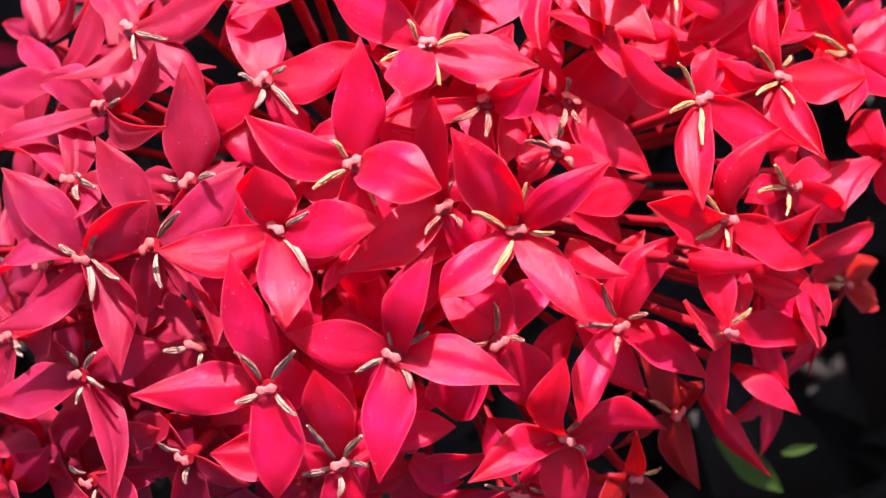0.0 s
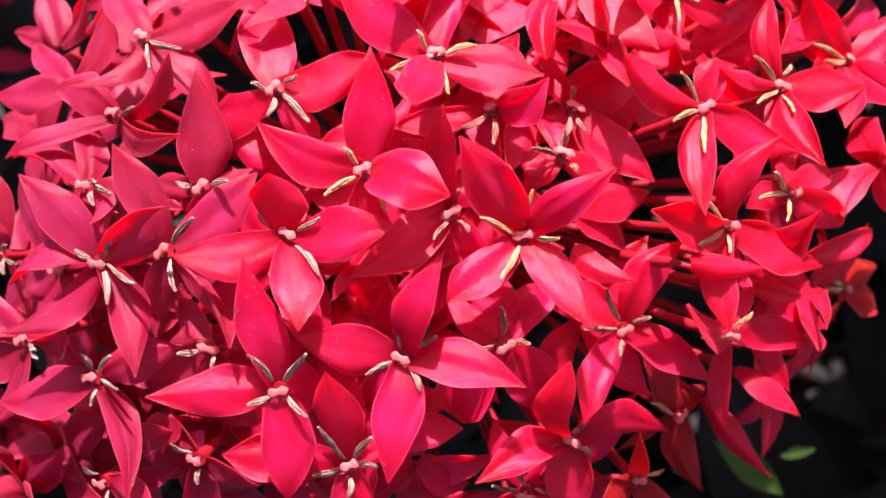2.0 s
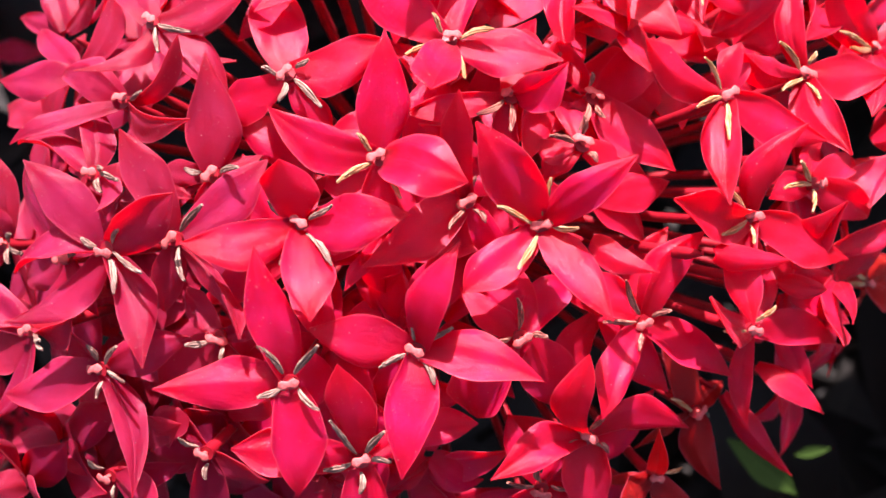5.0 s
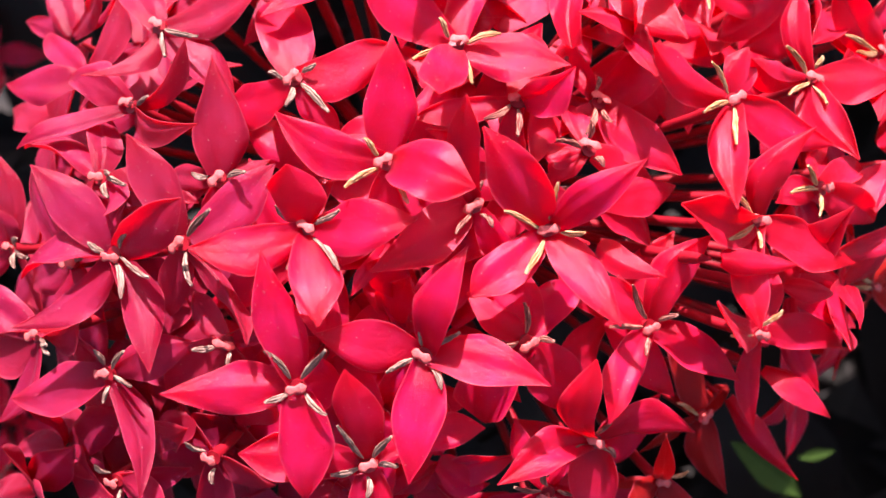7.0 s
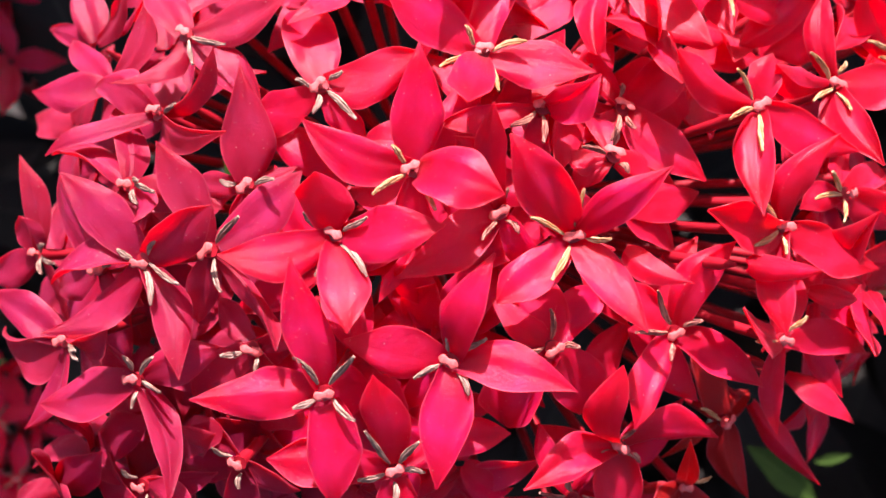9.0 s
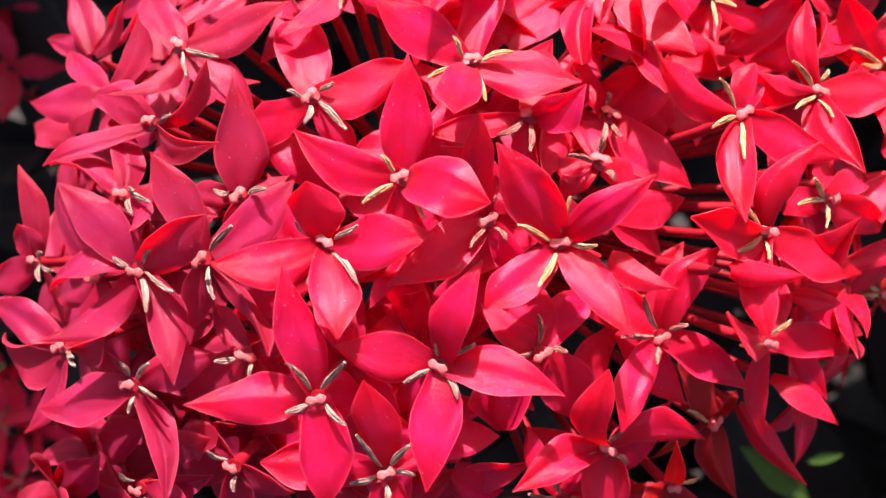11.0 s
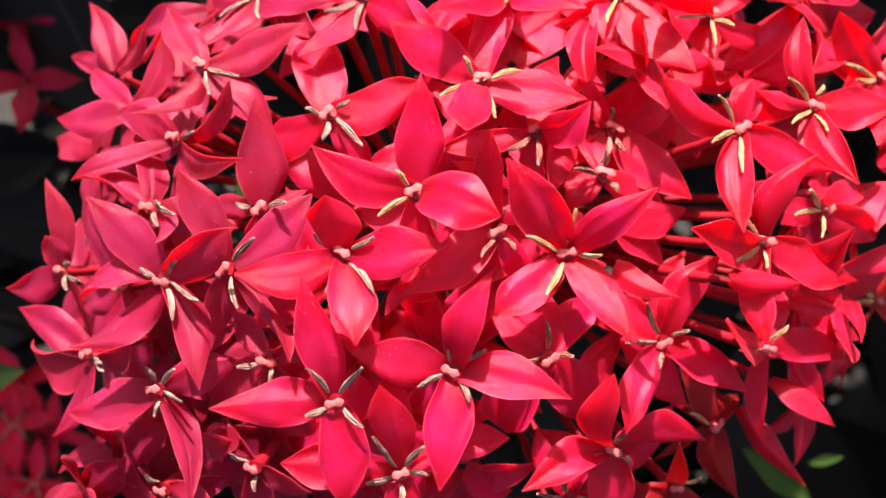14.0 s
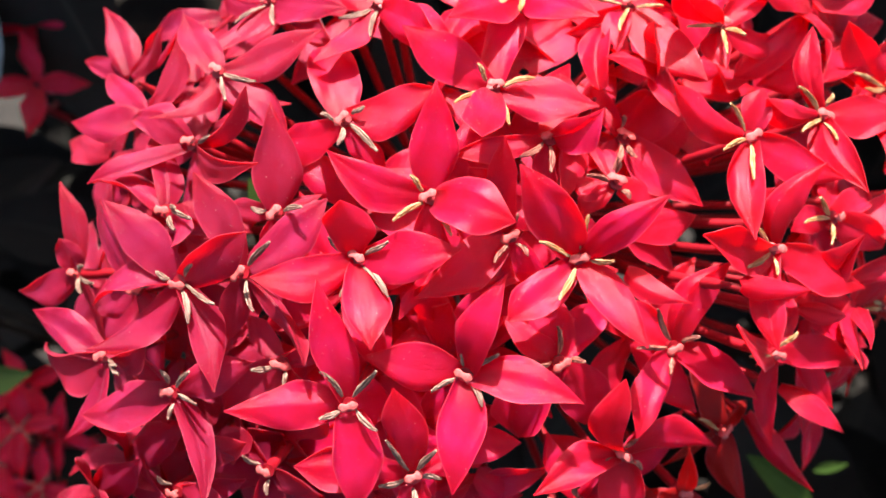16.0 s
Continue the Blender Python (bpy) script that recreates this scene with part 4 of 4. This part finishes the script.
ixora_flower((-6.6, 26.0, -78.9), 91, 20, "gold", ((135, -21, 10.2, (-2.35, 0.71, 0.45), (2.15, 0.93, 0.5), (0.35, 0.82), 1.33, (0, 0)), (67, -16, 10.5, (-2.08, -0.57, 0.52), (1.76, -0.76, 0.54), (0.08, 0.28), 1.57, (0, 0)), (-97, -19, 5.1, (-1.18, 0.05, 0.52), (1.02, 0.43, 0.53), (0.18, 0.32), 1.54, (0, 0)),), stamens=())
ixora_flower((-27.6, 32.4, -85.4), 121, 29, "grey", ((-25, 9, 11.2, (-2.86, -0.52, 0.36), (2.86, 0.52, 0.45), (-0.32, 0.34), 1.4, (0, 0)), (-120, 15, 10.9, (-2.38, -0.07, 0.5), (2.38, 0.04, 0.35), (0.93, 0.05), 1.3, (0, 0)), (144, -10, 11, (-0.33, 0.26, 0.46), (1.4, -1.07, 0.8), (0.93, -0.58), 1.4, (0, 0)), (85, -10, 10.8, (-2, -0.16, 0.45), (1.87, 0.8, 0.49), (0.17, 0.64), 1.41, (0, 0)),), stamens=((-118, 22, 6.0), (-67, 14, 6.5),))
ixora_flower((-14.3, 30.0, -80.2), 104, 23, "grey", ((-123, 18, 10.9, (-1.67, 0.05, 0.52), (1.67, -0.05, 0.55), (0.97, -0.28), 1.5, (0, 0)), (143, -11, 10.4, (-2.16, -0.62, 0.46), (2.17, -0.09, 0.53), (-0.08, 0.72), 1.27, (0, 0)), (-48, 16, 11.6, (-1.45, -1.7, 0.59), (1.45, 1.7, 0.58), (-0.3, 0.97), 1.4, (0, 0)), (67, -7, 10.4, (-2.31, -0.92, 0.47), (2.25, -0.7, 0.49), (0.08, 0.38), 1.29, (0, 0)),), stamens=((-139, 25, 5.5), (-90, 19, 6.4), (-28, 24, 5.6),))
ixora_flower((40.7, 25.5, -89.6), 31, 38, "gold", ((56, -5, 13.3, (-2.07, -1.01, 0.45), (2.64, 0.16, 0.44), (-0.04, 0.92), 1.28, (0, 0)), (4, 0, 14.6, (-2.46, 0.05, 0.44), (2.11, 1.43, 0.44), (-0.55, 0.39), 1.24, (0, 0)), (-158, -18, 10.8, (-2.19, 1.62, 0.54), (2.18, -1.62, 0.5), (-0.4, 0.31), 1.6, (0, 0)), (82, -30, 11.3, (-2.01, 1.26, 0.43), (2.17, 0.33, 0.48), (-0.08, 0.91), 1.48, (0, 0)),), stamens=())
ixora_flower((46.6, 22.4, -88.7), 26, 39, "gold", ((57, 36, 9, (-2.41, 0.98, 0.52), (1.75, -0.77, 0.44), (-0.65, 0.7), 1.6, (0, 0)), (160, 13, 11.3, (-1.03, 1.95, 0.31), (1.04, -1.99, 0.52), (0.15, -0.41), 2.2, (0, 0)), (-99, 34, 11.5, (-0.46, -2.26, 0.52), (-0.1, 2.23, 0.5), (-0.11, 0.15), 1.5, (0, 0)), (-121, 10, 12.9, (-0.81, -1.4, 0.65), (0.75, 1.43, 0.71), (-0.61, 0.49), 1.4, (0, 0)),), stamens=((-161, 0, 6.5), (-179, -9, 6.5),))
ixora_flower((48.6, 10.1, -85.1), 13, 37, "gold", ((45, -24, 13.8, (0.55, 2.28, 0.63), (-0.55, -2.28, 0.59), (0.48, -0.42), 2.2, (0, 0)), (-131, -12, 8.2, (-2, -2.09, 0.8), (0.96, 0.77, 0.59), (-0.99, -0.15), 1.5, (0, 0)), (-27, -10, 11, (-0.66, -1.52, 0.39), (0.35, 1.65, 0.49), (-0.56, -0.07), 1.4, (0, 0)), (29, 3, 11.1, (-1.32, 1.15, 0.34), (1.53, -0.75, 0.47), (0.1, 0.25), 1.4, (0, 0)),), stamens=())
ixora_flower((42.1, -3.8, -87.1), -1, 33, "gold", ((40, 10, 11.2, (-1.92, -1.13, 0.53), (2.36, -0.17, 0.47), (-0.36, 0.67), 1.47, (0, 0)), (-160, 36, 12.3, (-0.04, -1, 0.22), (-0.33, 0.91, 0.22), (-0.06, 0.25), 1.3, (0, 0)), (169, -15, 7.2, (-1.33, 0.06, 0.43), (1.24, -0.58, 0.43), (-0.26, 0.17), 1.46, (0, 0)), (-144, 29, 11.3, (-2.4, -0.93, 0.45), (2.6, -0.07, 0.49), (0.27, -0.2), 1.57, (0, 0)),), stamens=())
ixora_flower((20.6, 14.1, -83.1), 33, 22, "gold", ((36, -11, 10.5, (-2.51, -0.86, 0.42), (2.36, 0.22, 0.5), (0.38, 0.52), 1.24, (0, 0)), (56, -24, 10.6, (-2.26, 0.33, 0.54), (1.95, 1.06, 0.47), (-0.14, 0.49), 1.47, (0, 0)), (148, -9, 9.1, (-3.03, 1.09, 0.77), (1.69, -0.61, 0.39), (-0.25, 1.19), 1.5, (0, 0)),), stamens=())
ixora_flower((31.5, -12.5, -84.1), -14, 27, "gold", ((-41, 28, 8.9, (-1.73, 0.12, 0.38), (1.73, -0.12, 0.35), (-0.1, 1.56), 1.4, (0, 1)),), head=False)
ixora_flower((30.1, -16.8, -90.1), -21, 29, "gold", ((-55, 26, 12.6, (-0.72, -2.02, 0.38), (1.95, -0.89, 0.34), (-0.81, 0.62), 1.35, (0, 0)),), head=False)
ixora_flower((31.5, -3.6, -79.1), -1, 25, "gold", ((-8, 12, 6.2, (-1.02, -0.57, 0.36), (1.02, 0.58, 0.28), (-0.36, 1.03), 1.4, (0, 1)),), head=False)
ixora_flower((-26.9, -16.3, -75.1), -148, 16, "grey", ((-133, -1, 6.3, (-1.94, -0.28, 0.22), (1.7, 0.24, 0.22), (-0.53, 0.6), 1.4, (0, 0)),), head=False)
ixora_flower((-47.1, -25.8, -83.1), -151, 31, "grey", ((40, 6, 11.6, (-2.16, -0.9, 0.55), (2.24, 0.31, 0.48), (-0.25, 0.31), 1.51, (0, 0)), (59, 29, 11.4, (-2.34, 0.18, 0.46), (1.98, -1.01, 0.52), (0.1, -0.22), 1.48, (0, 0)), (-148, -2, 11.1, (-1.91, -1.36, 0.49), (2.25, -0.21, 0.52), (-0.42, 0.19), 1.39, (0, 0)), (7, 20, 11.3, (-2.22, -0.83, 0.51), (2.11, 0.03, 0.45), (0.31, 0.28), 1.46, (0, 0)),), stamens=())
ixora_flower((-41.2, -20.7, -84.1), -153, 27, "grey", ((47, -15, 5.3, (-1.12, 0.41, 0.54), (1.09, 0.25, 0.55), (0.1, 0.34), 1.33, (0, 0)), (-174, -21, 11.3, (-2.36, -0.95, 0.43), (2.45, -0.72, 0.55), (-0.36, 0.82), 1.43, (0, 0)), (-111, -40, 11.1, (-2.13, 0.76, 0.43), (2.39, 0.65, 0.45), (-0.4, 0.53), 1.26, (0, 0)), (-132, -16, 12, (-2.59, -0.17, 0.5), (2.04, 1.1, 0.45), (0.45, 0.53), 1.29, (0, 0)),), stamens=())
ixora_flower((-5.7, -4.6, -79.1), -80, 1, "grey", ((-165, -33, 9.9, (-2.27, -1.33, 0.48), (2.71, -0.21, 0.5), (0.23, 0.57), 1.41, (0, 0)), (140, 60, 9.9, (-2.01, -1.04, 0.44), (2.21, -0.21, 0.54), (-0.31, -0.36), 1.21, (0, 0)),), head=False)
ixora_flower((-8.4, -9.5, -81.1), -111, 5, "grey", ((-148, -42, 10.3, (-2.73, -0.19, 0.45), (2.57, -0.84, 0.43), (-0.03, 0.47), 1.29, (0, 0)), (71, 45, 10.3, (-2.64, 0.11, 0.51), (2.44, -0.77, 0.53), (0.31, -0.36), 1.34, (0, 0)),), head=False)
ixora_flower((9.5, 19.2, -75.3), 55, 18, "tan", ((77, -8, 9.9, (-1.03, 1.91, 0.47), (2.15, 0.27, 0.32), (1.11, 0.27), 1.6, (0, 0)),), head=False)
ixora_flower((18.3, 23.5, -81.5), 47, 25, "gold", ((-161, 24, 11.2, (-2.3, -0.92, 0.44), (2.65, 0.18, 0.5), (0.28, 0.47), 1.28, (0, 0)), (-107, 29, 11.1, (-2.6, -0.11, 0.48), (2.32, -1.34, 0.43), (-0.14, -0.23), 1.39, (0, 0)), (20, -15, 10.6, (-2, -0.63, 0.5), (2.32, -0.42, 0.48), (0.13, 0.57), 1.44, (0, 0)), (-166, 52, 11.4, (-2.36, -0.73, 0.47), (2.57, -1.09, 0.47), (-0.06, -0.18), 1.23, (0, 0)),), stamens=())
ixora_flower((41.9, 30.1, -90.7), 35, 40, "gold", ((-166, 6, 11.5, (-2.28, -0.62, 0.44), (2.68, 0.11, 0.52), (0.34, 0.91), 1.59, (0, 0)), (30, 7, 11.3, (-2.39, -1.22, 0.55), (2.58, -0.61, 0.48), (0.41, 0.35), 1.56, (0, 0)), (-121, 2, 11.6, (-2.7, 0.81, 0.49), (2.58, 0.94, 0.48), (0.46, 0.29), 1.57, (0, 0)), (66, 5, 11.2, (-2.23, 0.91, 0.55), (2.35, -0.23, 0.43), (0.2, 0.26), 1.32, (0, 0)),), stamens=())
ixora_flower((49.2, 27.7, -95.1), 29, 44, "gold", ((-161, -1, 11.6, (-2.18, 1.51, 0.51), (2.43, 0.36, 0.52), (-0.21, 0.36), 1.37, (0, 0)), (-109, 13, 11.4, (-2.4, 0.31, 0.52), (2.44, -0.9, 0.46), (-0.36, 0.46), 1.32, (0, 0)), (-128, -10, 11.9, (-2.43, 0.42, 0.43), (2.33, 0.3, 0.53), (0.19, 0.87), 1.59, (0, 0)), (52, 13, 11.4, (-2.53, 0.36, 0.54), (2.07, 1.04, 0.44), (-0.17, 0.48), 1.39, (0, 0)),), stamens=())
ixora_flower((-24.3, -18.1, -79.6), -140, 16, "grey", ((-154, -27, 10.9, (-2.53, 0.35, 0.5), (2.34, 0.83, 0.54), (-0.19, 0.84), 1.39, (0, 0)), (40, 32, 10.8, (-2.59, -0.91, 0.53), (2.43, -0.54, 0.45), (0.26, -0.27), 1.2, (0, 0)), (-93, -43, 10.8, (-2.3, 0.34, 0.49), (2.5, 0.22, 0.44), (-0.39, 0.41), 1.28, (0, 0)), (162, -27, 7.1, (-1.35, 0.89, 0.49), (1.67, -0.02, 0.53), (0.27, 0.5), 1.21, (0, 0)),), stamens=())
ixora_flower((-34.2, -20.0, -81.1), -149, 23, "grey", ((-172, -29, 10.2, (-2.15, 0.24, 0.42), (2.09, 0.87, 0.47), (-0.37, 0.57), 1.42, (0, 0)), (26, 24, 11, (-2.1, -0.99, 0.46), (2.36, 0.36, 0.53), (-0.07, 0.74), 1.3, (0, 0)), (-107, -35, 11.1, (-2.03, 1.23, 0.48), (2.63, 0.07, 0.51), (0.37, 0.68), 1.52, (0, 0)), (-142, -16, 11.1, (-2.36, 0.94, 0.44), (2.59, 0.94, 0.53), (0.01, 0.38), 1.53, (0, 0)),), stamens=())


# a lower tier of flowers fills the dome between those on top
GAPS = ((-24.6, 23.5), (-15.3, 24.9), (-12.6, 20.9), (13.8, 23.5), (6.7, -6.3), (5.5, -17.5), (24.8, 12.4), (-12.9, 14.6), (19.3, 10.8), (-11.5, 27.0), (-12.7, 22.4), (-12.0, 15.5), (-24.0, 20.5), (-28.0, 10.5), (-20.0, 13.0), (7.0, -17.0), (2.0, -24.0), (24.0, 11.0), (21.0, 5.0), (25.0, 0.0), (30.0, -4.0), (23.0, -12.0), (28.0, -16.0))
tier = random.Random(5)
for i in range(-6, 7):
    for j in range(-5, 6):
        x, y = 8.8 * (i + 0.5 * (j % 2)) + tier.uniform(-2, 2), 8.2 * j + tier.uniform(-2, 2)
        r2 = ((x + 2) / 53) ** 2 + ((y - 4) / 42) ** 2
        if r2 > 1 or min((x - gx) ** 2 + (y - gy) ** 2 for gx, gy in GAPS) < 46:
            continue
        if x > 16 and y < 15 and not x > 36:
            continue
        z = -71.0 - (0.002 if x > 0 else 0.0) * x * x - 0.0065 * x * x - 0.0091 * y * y - 0.05 * x - tier.uniform(6.5, 9.5)
        n = Vector((x + 6, y + 3, z + 150))
        turn = tier.uniform(0, 90)
        petals = [loose_petal(tier, turn + 90 * k + tier.uniform(-10, 10), tier.uniform(-12, 14), tier.uniform(10.2, 11.6)) for k in range(4)]
        ixora_flower((x, y, z), math.degrees(math.atan2(n.y, n.x)), math.degrees(n.angle(Vector((0, 0, 1)))) + tier.uniform(-8, 8), "tan", petals, stamens=())

# flowers of the neighbouring heads, lower down and in the shade
far = random.Random(9)
for hub2, spots, spot in (((-125, -52, -215), 13, None), ((-118, 44, -205), 1, (-96.0, 39.6)), ((-118, 62, -208), 1, (-99.0, 54.0)), ((168, -100, -360), 9, None)):
    for k in range(spots):
        ang, rad = 2.4 * k, 5.2 * math.sqrt(k)
        x, y = hub2[0] + 14 + rad * math.cos(ang), hub2[1] + 8 + rad * math.sin(ang)
        if spots == 1:
            x, y = spot
        turn = far.uniform(0, 90) if spots > 1 else 4
        petals = [loose_petal(far, turn + 90 * q + far.uniform(-8, 8), far.uniform(-5, 18), far.uniform(9.5, 11) if spots > 1 else 11.5) for q in range(4)]
        ixora_flower((x, y, hub2[2] + 47 - 0.02 * rad * rad), far.uniform(0, 360), far.uniform(5, 25) if spots > 1 else 2, "tan", petals, stamens=None if spots > 1 and k < 6 else (), skin=PETAL_SCARLET, hub=Vector(hub2), group="flowers of the heads behind")

# ---- the shrub under the head ----
def bush_leaf(parent, at, yaw, pitch, roll, length, width, skin, seed, label=""):
    r = random.Random(seed)
    v, f, uv = blade(length * MM, width, r.uniform(-10, 10), r.uniform(5, 40), r.uniform(-0.02, 0.15), 0.05, 0.35 * MM, r)
    me = mesh_from("leaf", v, f, skin, uv)
    m = HEAD @ Matrix.Translation(Vector(at) * MM) @ pose(0, 0, 0, 0, 0, yaw) @ pose(0, 0, 0, 0, -pitch, 0) @ pose(0, 0, 0, roll, 0, 0)
    return part("leaf", me, parent, m, label)


def stem(name, points, r0, r1, skin, parent=None, label=""):
    n = len(points)
    v, f = sweep([HEAD @ (Vector(p) * MM) for p in points], [(r0 + (r1 - r0) * i / (n - 1)) * MM for i in range(n)], 10)
    return part(name, mesh_from(name, v, f, skin), parent, None, label)


shrub = tagged(new("ixora_shrub"), "leafy ixora shrub carrying the red flower heads, leaves coloured dark as in shade", "shrub")
ROOT = HEAD.inverted() @ Vector((0.0, 0.30, 0.0)) / MM


def towards_ground(p, steps=8):
    p = Vector(p)
    out = []
    for i in range(steps + 1):
        u = i / steps
        q = p.lerp(ROOT, u ** 1.3)
        out.append(q + Vector((6 * math.sin(5 * u + p.x), 0, 5 * math.sin(4 * u + p.y))))
    out[0] = p
    return out


stem("peduncle", [HUB + Vector((0, 0, 5)), HUB + Vector((-1, -3, -20)), HUB + Vector((2, -12, -50))], 2.4, 2.2, TUBE, shrub, "reddish flower stalk")
for hub2 in ((-125, -52, -215), (-118, 44, -205), (-118, 62, -208), (168, -100, -360)):
    stem("peduncle", [Vector(hub2) + Vector((0, 0, 4)), Vector(hub2) + Vector((3, -4, -30))], 1.0, 1.0, TUBE, shrub, "reddish flower stalk")
    stem("branch", towards_ground(Vector(hub2) + Vector((3, -4, -29))), 1.0, 4.0, BARK, shrub)
stem("branch", towards_ground(HUB + Vector((2, -12, -49))), 2.2, 4.0, BARK, shrub)

# leaves below and beside the head
leafy = random.Random(21)
for k in range(330):
    x, y, z = leafy.uniform(-270, 270), leafy.uniform(-220, 220), leafy.uniform(-400, -150)
    if z > -215 and -150 < x < 150 and abs(y) < 100 and not k % 3 == 0:
        z -= 110
    if abs(x + 6) < 40 and abs(y + 3) < 40 and z > -180:
        continue
    if 60 < x < 125 and -95 < y < -30 and z > -300:
        continue
    size = leafy.uniform(60, 105)
    if (x > 10 and y < 20 or x < -45) and z > -260:
        z, size = z - 90, 0.6 * size
    bush_leaf(shrub, (x, y, z), leafy.uniform(0, 360), leafy.uniform(-35, 25), leafy.uniform(-35, 35), size, leafy.uniform(0.40, 0.50), LEAF_BROWN_SHADED if k % 9 == 0 else LEAF_SHADED, k)
bush_leaf(shrub, (53, -37, -150), -38, 0, 10, 17, 0.36, LEAF_FRESH, 501, "fresh green young leaf")
bush_leaf(shrub, (67, -40.5, -152), 12, 0, 10, 7, 0.34, LEAF_FRESH, 502, "fresh green young leaf")
bush_leaf(shrub, (-34, 13, -100), -60, -15, 20, 26, 0.40, LEAF_FRESH, 503, "fresh green young leaf")
bush_leaf(shrub, (-102, -21.5, -146), 5, 5, 20, 13, 0.5, LEAF_LIME, 504, "fresh green young leaf")
bush_leaf(shrub, (-105, 36, -158), 96, 8, -10, 26, 0.5, LEAF_SKY_SHEEN, 506, "leaf turned to the sky, the sky sheen put into its pale colour")
# a carpet of lower leaves
for k in range(220):
    bush_leaf(shrub, (leafy.uniform(-380, 380), leafy.uniform(-330, 330), leafy.uniform(-470, -400)), leafy.uniform(0, 360), leafy.uniform(-20, 20), leafy.uniform(-20, 20), leafy.uniform(100, 130), leafy.uniform(0.45, 0.55), LEAF_SHADED, 5000 + k)
# unseen hedge beyond the head, a little lower than its top, added as shade
for k in range(620):
    x, y = leafy.uniform(-330, 330), leafy.uniform(90, 480)
    z = leafy.uniform(-165, -105) + 0.3 * (y - 90)
    bush_leaf(shrub, (x, y, z), leafy.uniform(0, 360), leafy.uniform(-25, 25), leafy.uniform(-30, 30), leafy.uniform(60, 95), leafy.uniform(0.40, 0.50), LEAF_SHADED, 1000 + k)

# a taller sprig of the hedge, unseen, added to shade a neighbouring head
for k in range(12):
    bush_leaf(shrub, (leafy.uniform(-190, -95), leafy.uniform(165, 225), leafy.uniform(-65, -5)), leafy.uniform(0, 360), leafy.uniform(-20, 20), leafy.uniform(-20, 20), leafy.uniform(60, 90), leafy.uniform(0.42, 0.50), LEAF_SHADED, 9000 + k)

# unseen leaves close the near side and both ends, added to darken the hollow
for k in range(380):
    x, y, z = leafy.uniform(-360, 360), leafy.uniform(-420, -105), leafy.uniform(-330, -60)
    if k % 3 == 0:
        x, y = leafy.choice((-1, 1)) * leafy.uniform(185, 380), leafy.uniform(-150, 130)
    bush_leaf(shrub, (x, y, z), leafy.uniform(0, 360), leafy.uniform(-35, 35), leafy.uniform(-35, 35), leafy.uniform(70, 105), leafy.uniform(0.42, 0.52), LEAF_SHADED, 3000 + k)

# its far side reaches down to the ground, unseen, added to block the sun
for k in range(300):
    bush_leaf(shrub, (leafy.uniform(-420, 420), leafy.uniform(370, 480), leafy.uniform(-430, 10)), leafy.uniform(0, 360), leafy.uniform(-35, 35), leafy.uniform(30, 110), leafy.uniform(75, 110), leafy.uniform(0.42, 0.52), LEAF_SHADED, 7000 + k)

# twigs that carry the leaves
twig = random.Random(33)
for k in range(34):
    if k % 2:
        tip = (twig.uniform(-300, 300), twig.uniform(110, 440), twig.uniform(-160, -110))
    else:
        tip = (twig.choice((-1, 1)) * twig.uniform(150, 330), twig.uniform(-300, 100), twig.uniform(-260, -150))
    stem("branch", towards_ground(tip), 0.9, 3.5, BARK, shrub)

# ---- ground ----
side = 120.0
gv, gf = [], []
N = 48
for i in range(N + 1):
    for j in range(N + 1):
        x = (2 * i / N - 1)
        y = (2 * j / N - 1)
        X, Y = side * x * abs(x) ** 2, side * y * abs(y) ** 2
        gv.append((X, Y, 0.012 * math.sin(9 * X) * math.cos(7 * Y) if abs(X) < 8 and abs(Y) < 8 else 0.0))
for i in range(N):
    for j in range(N):
        a = i * (N + 1) + j
        gf.append((a, a + N + 1, a + N + 2, a + 1))
tagged(new("ground", mesh_from("ground", gv, gf, SOIL_SHADED)), "soil under the shrub, coloured dark as in shade", "ground", kind="structure")
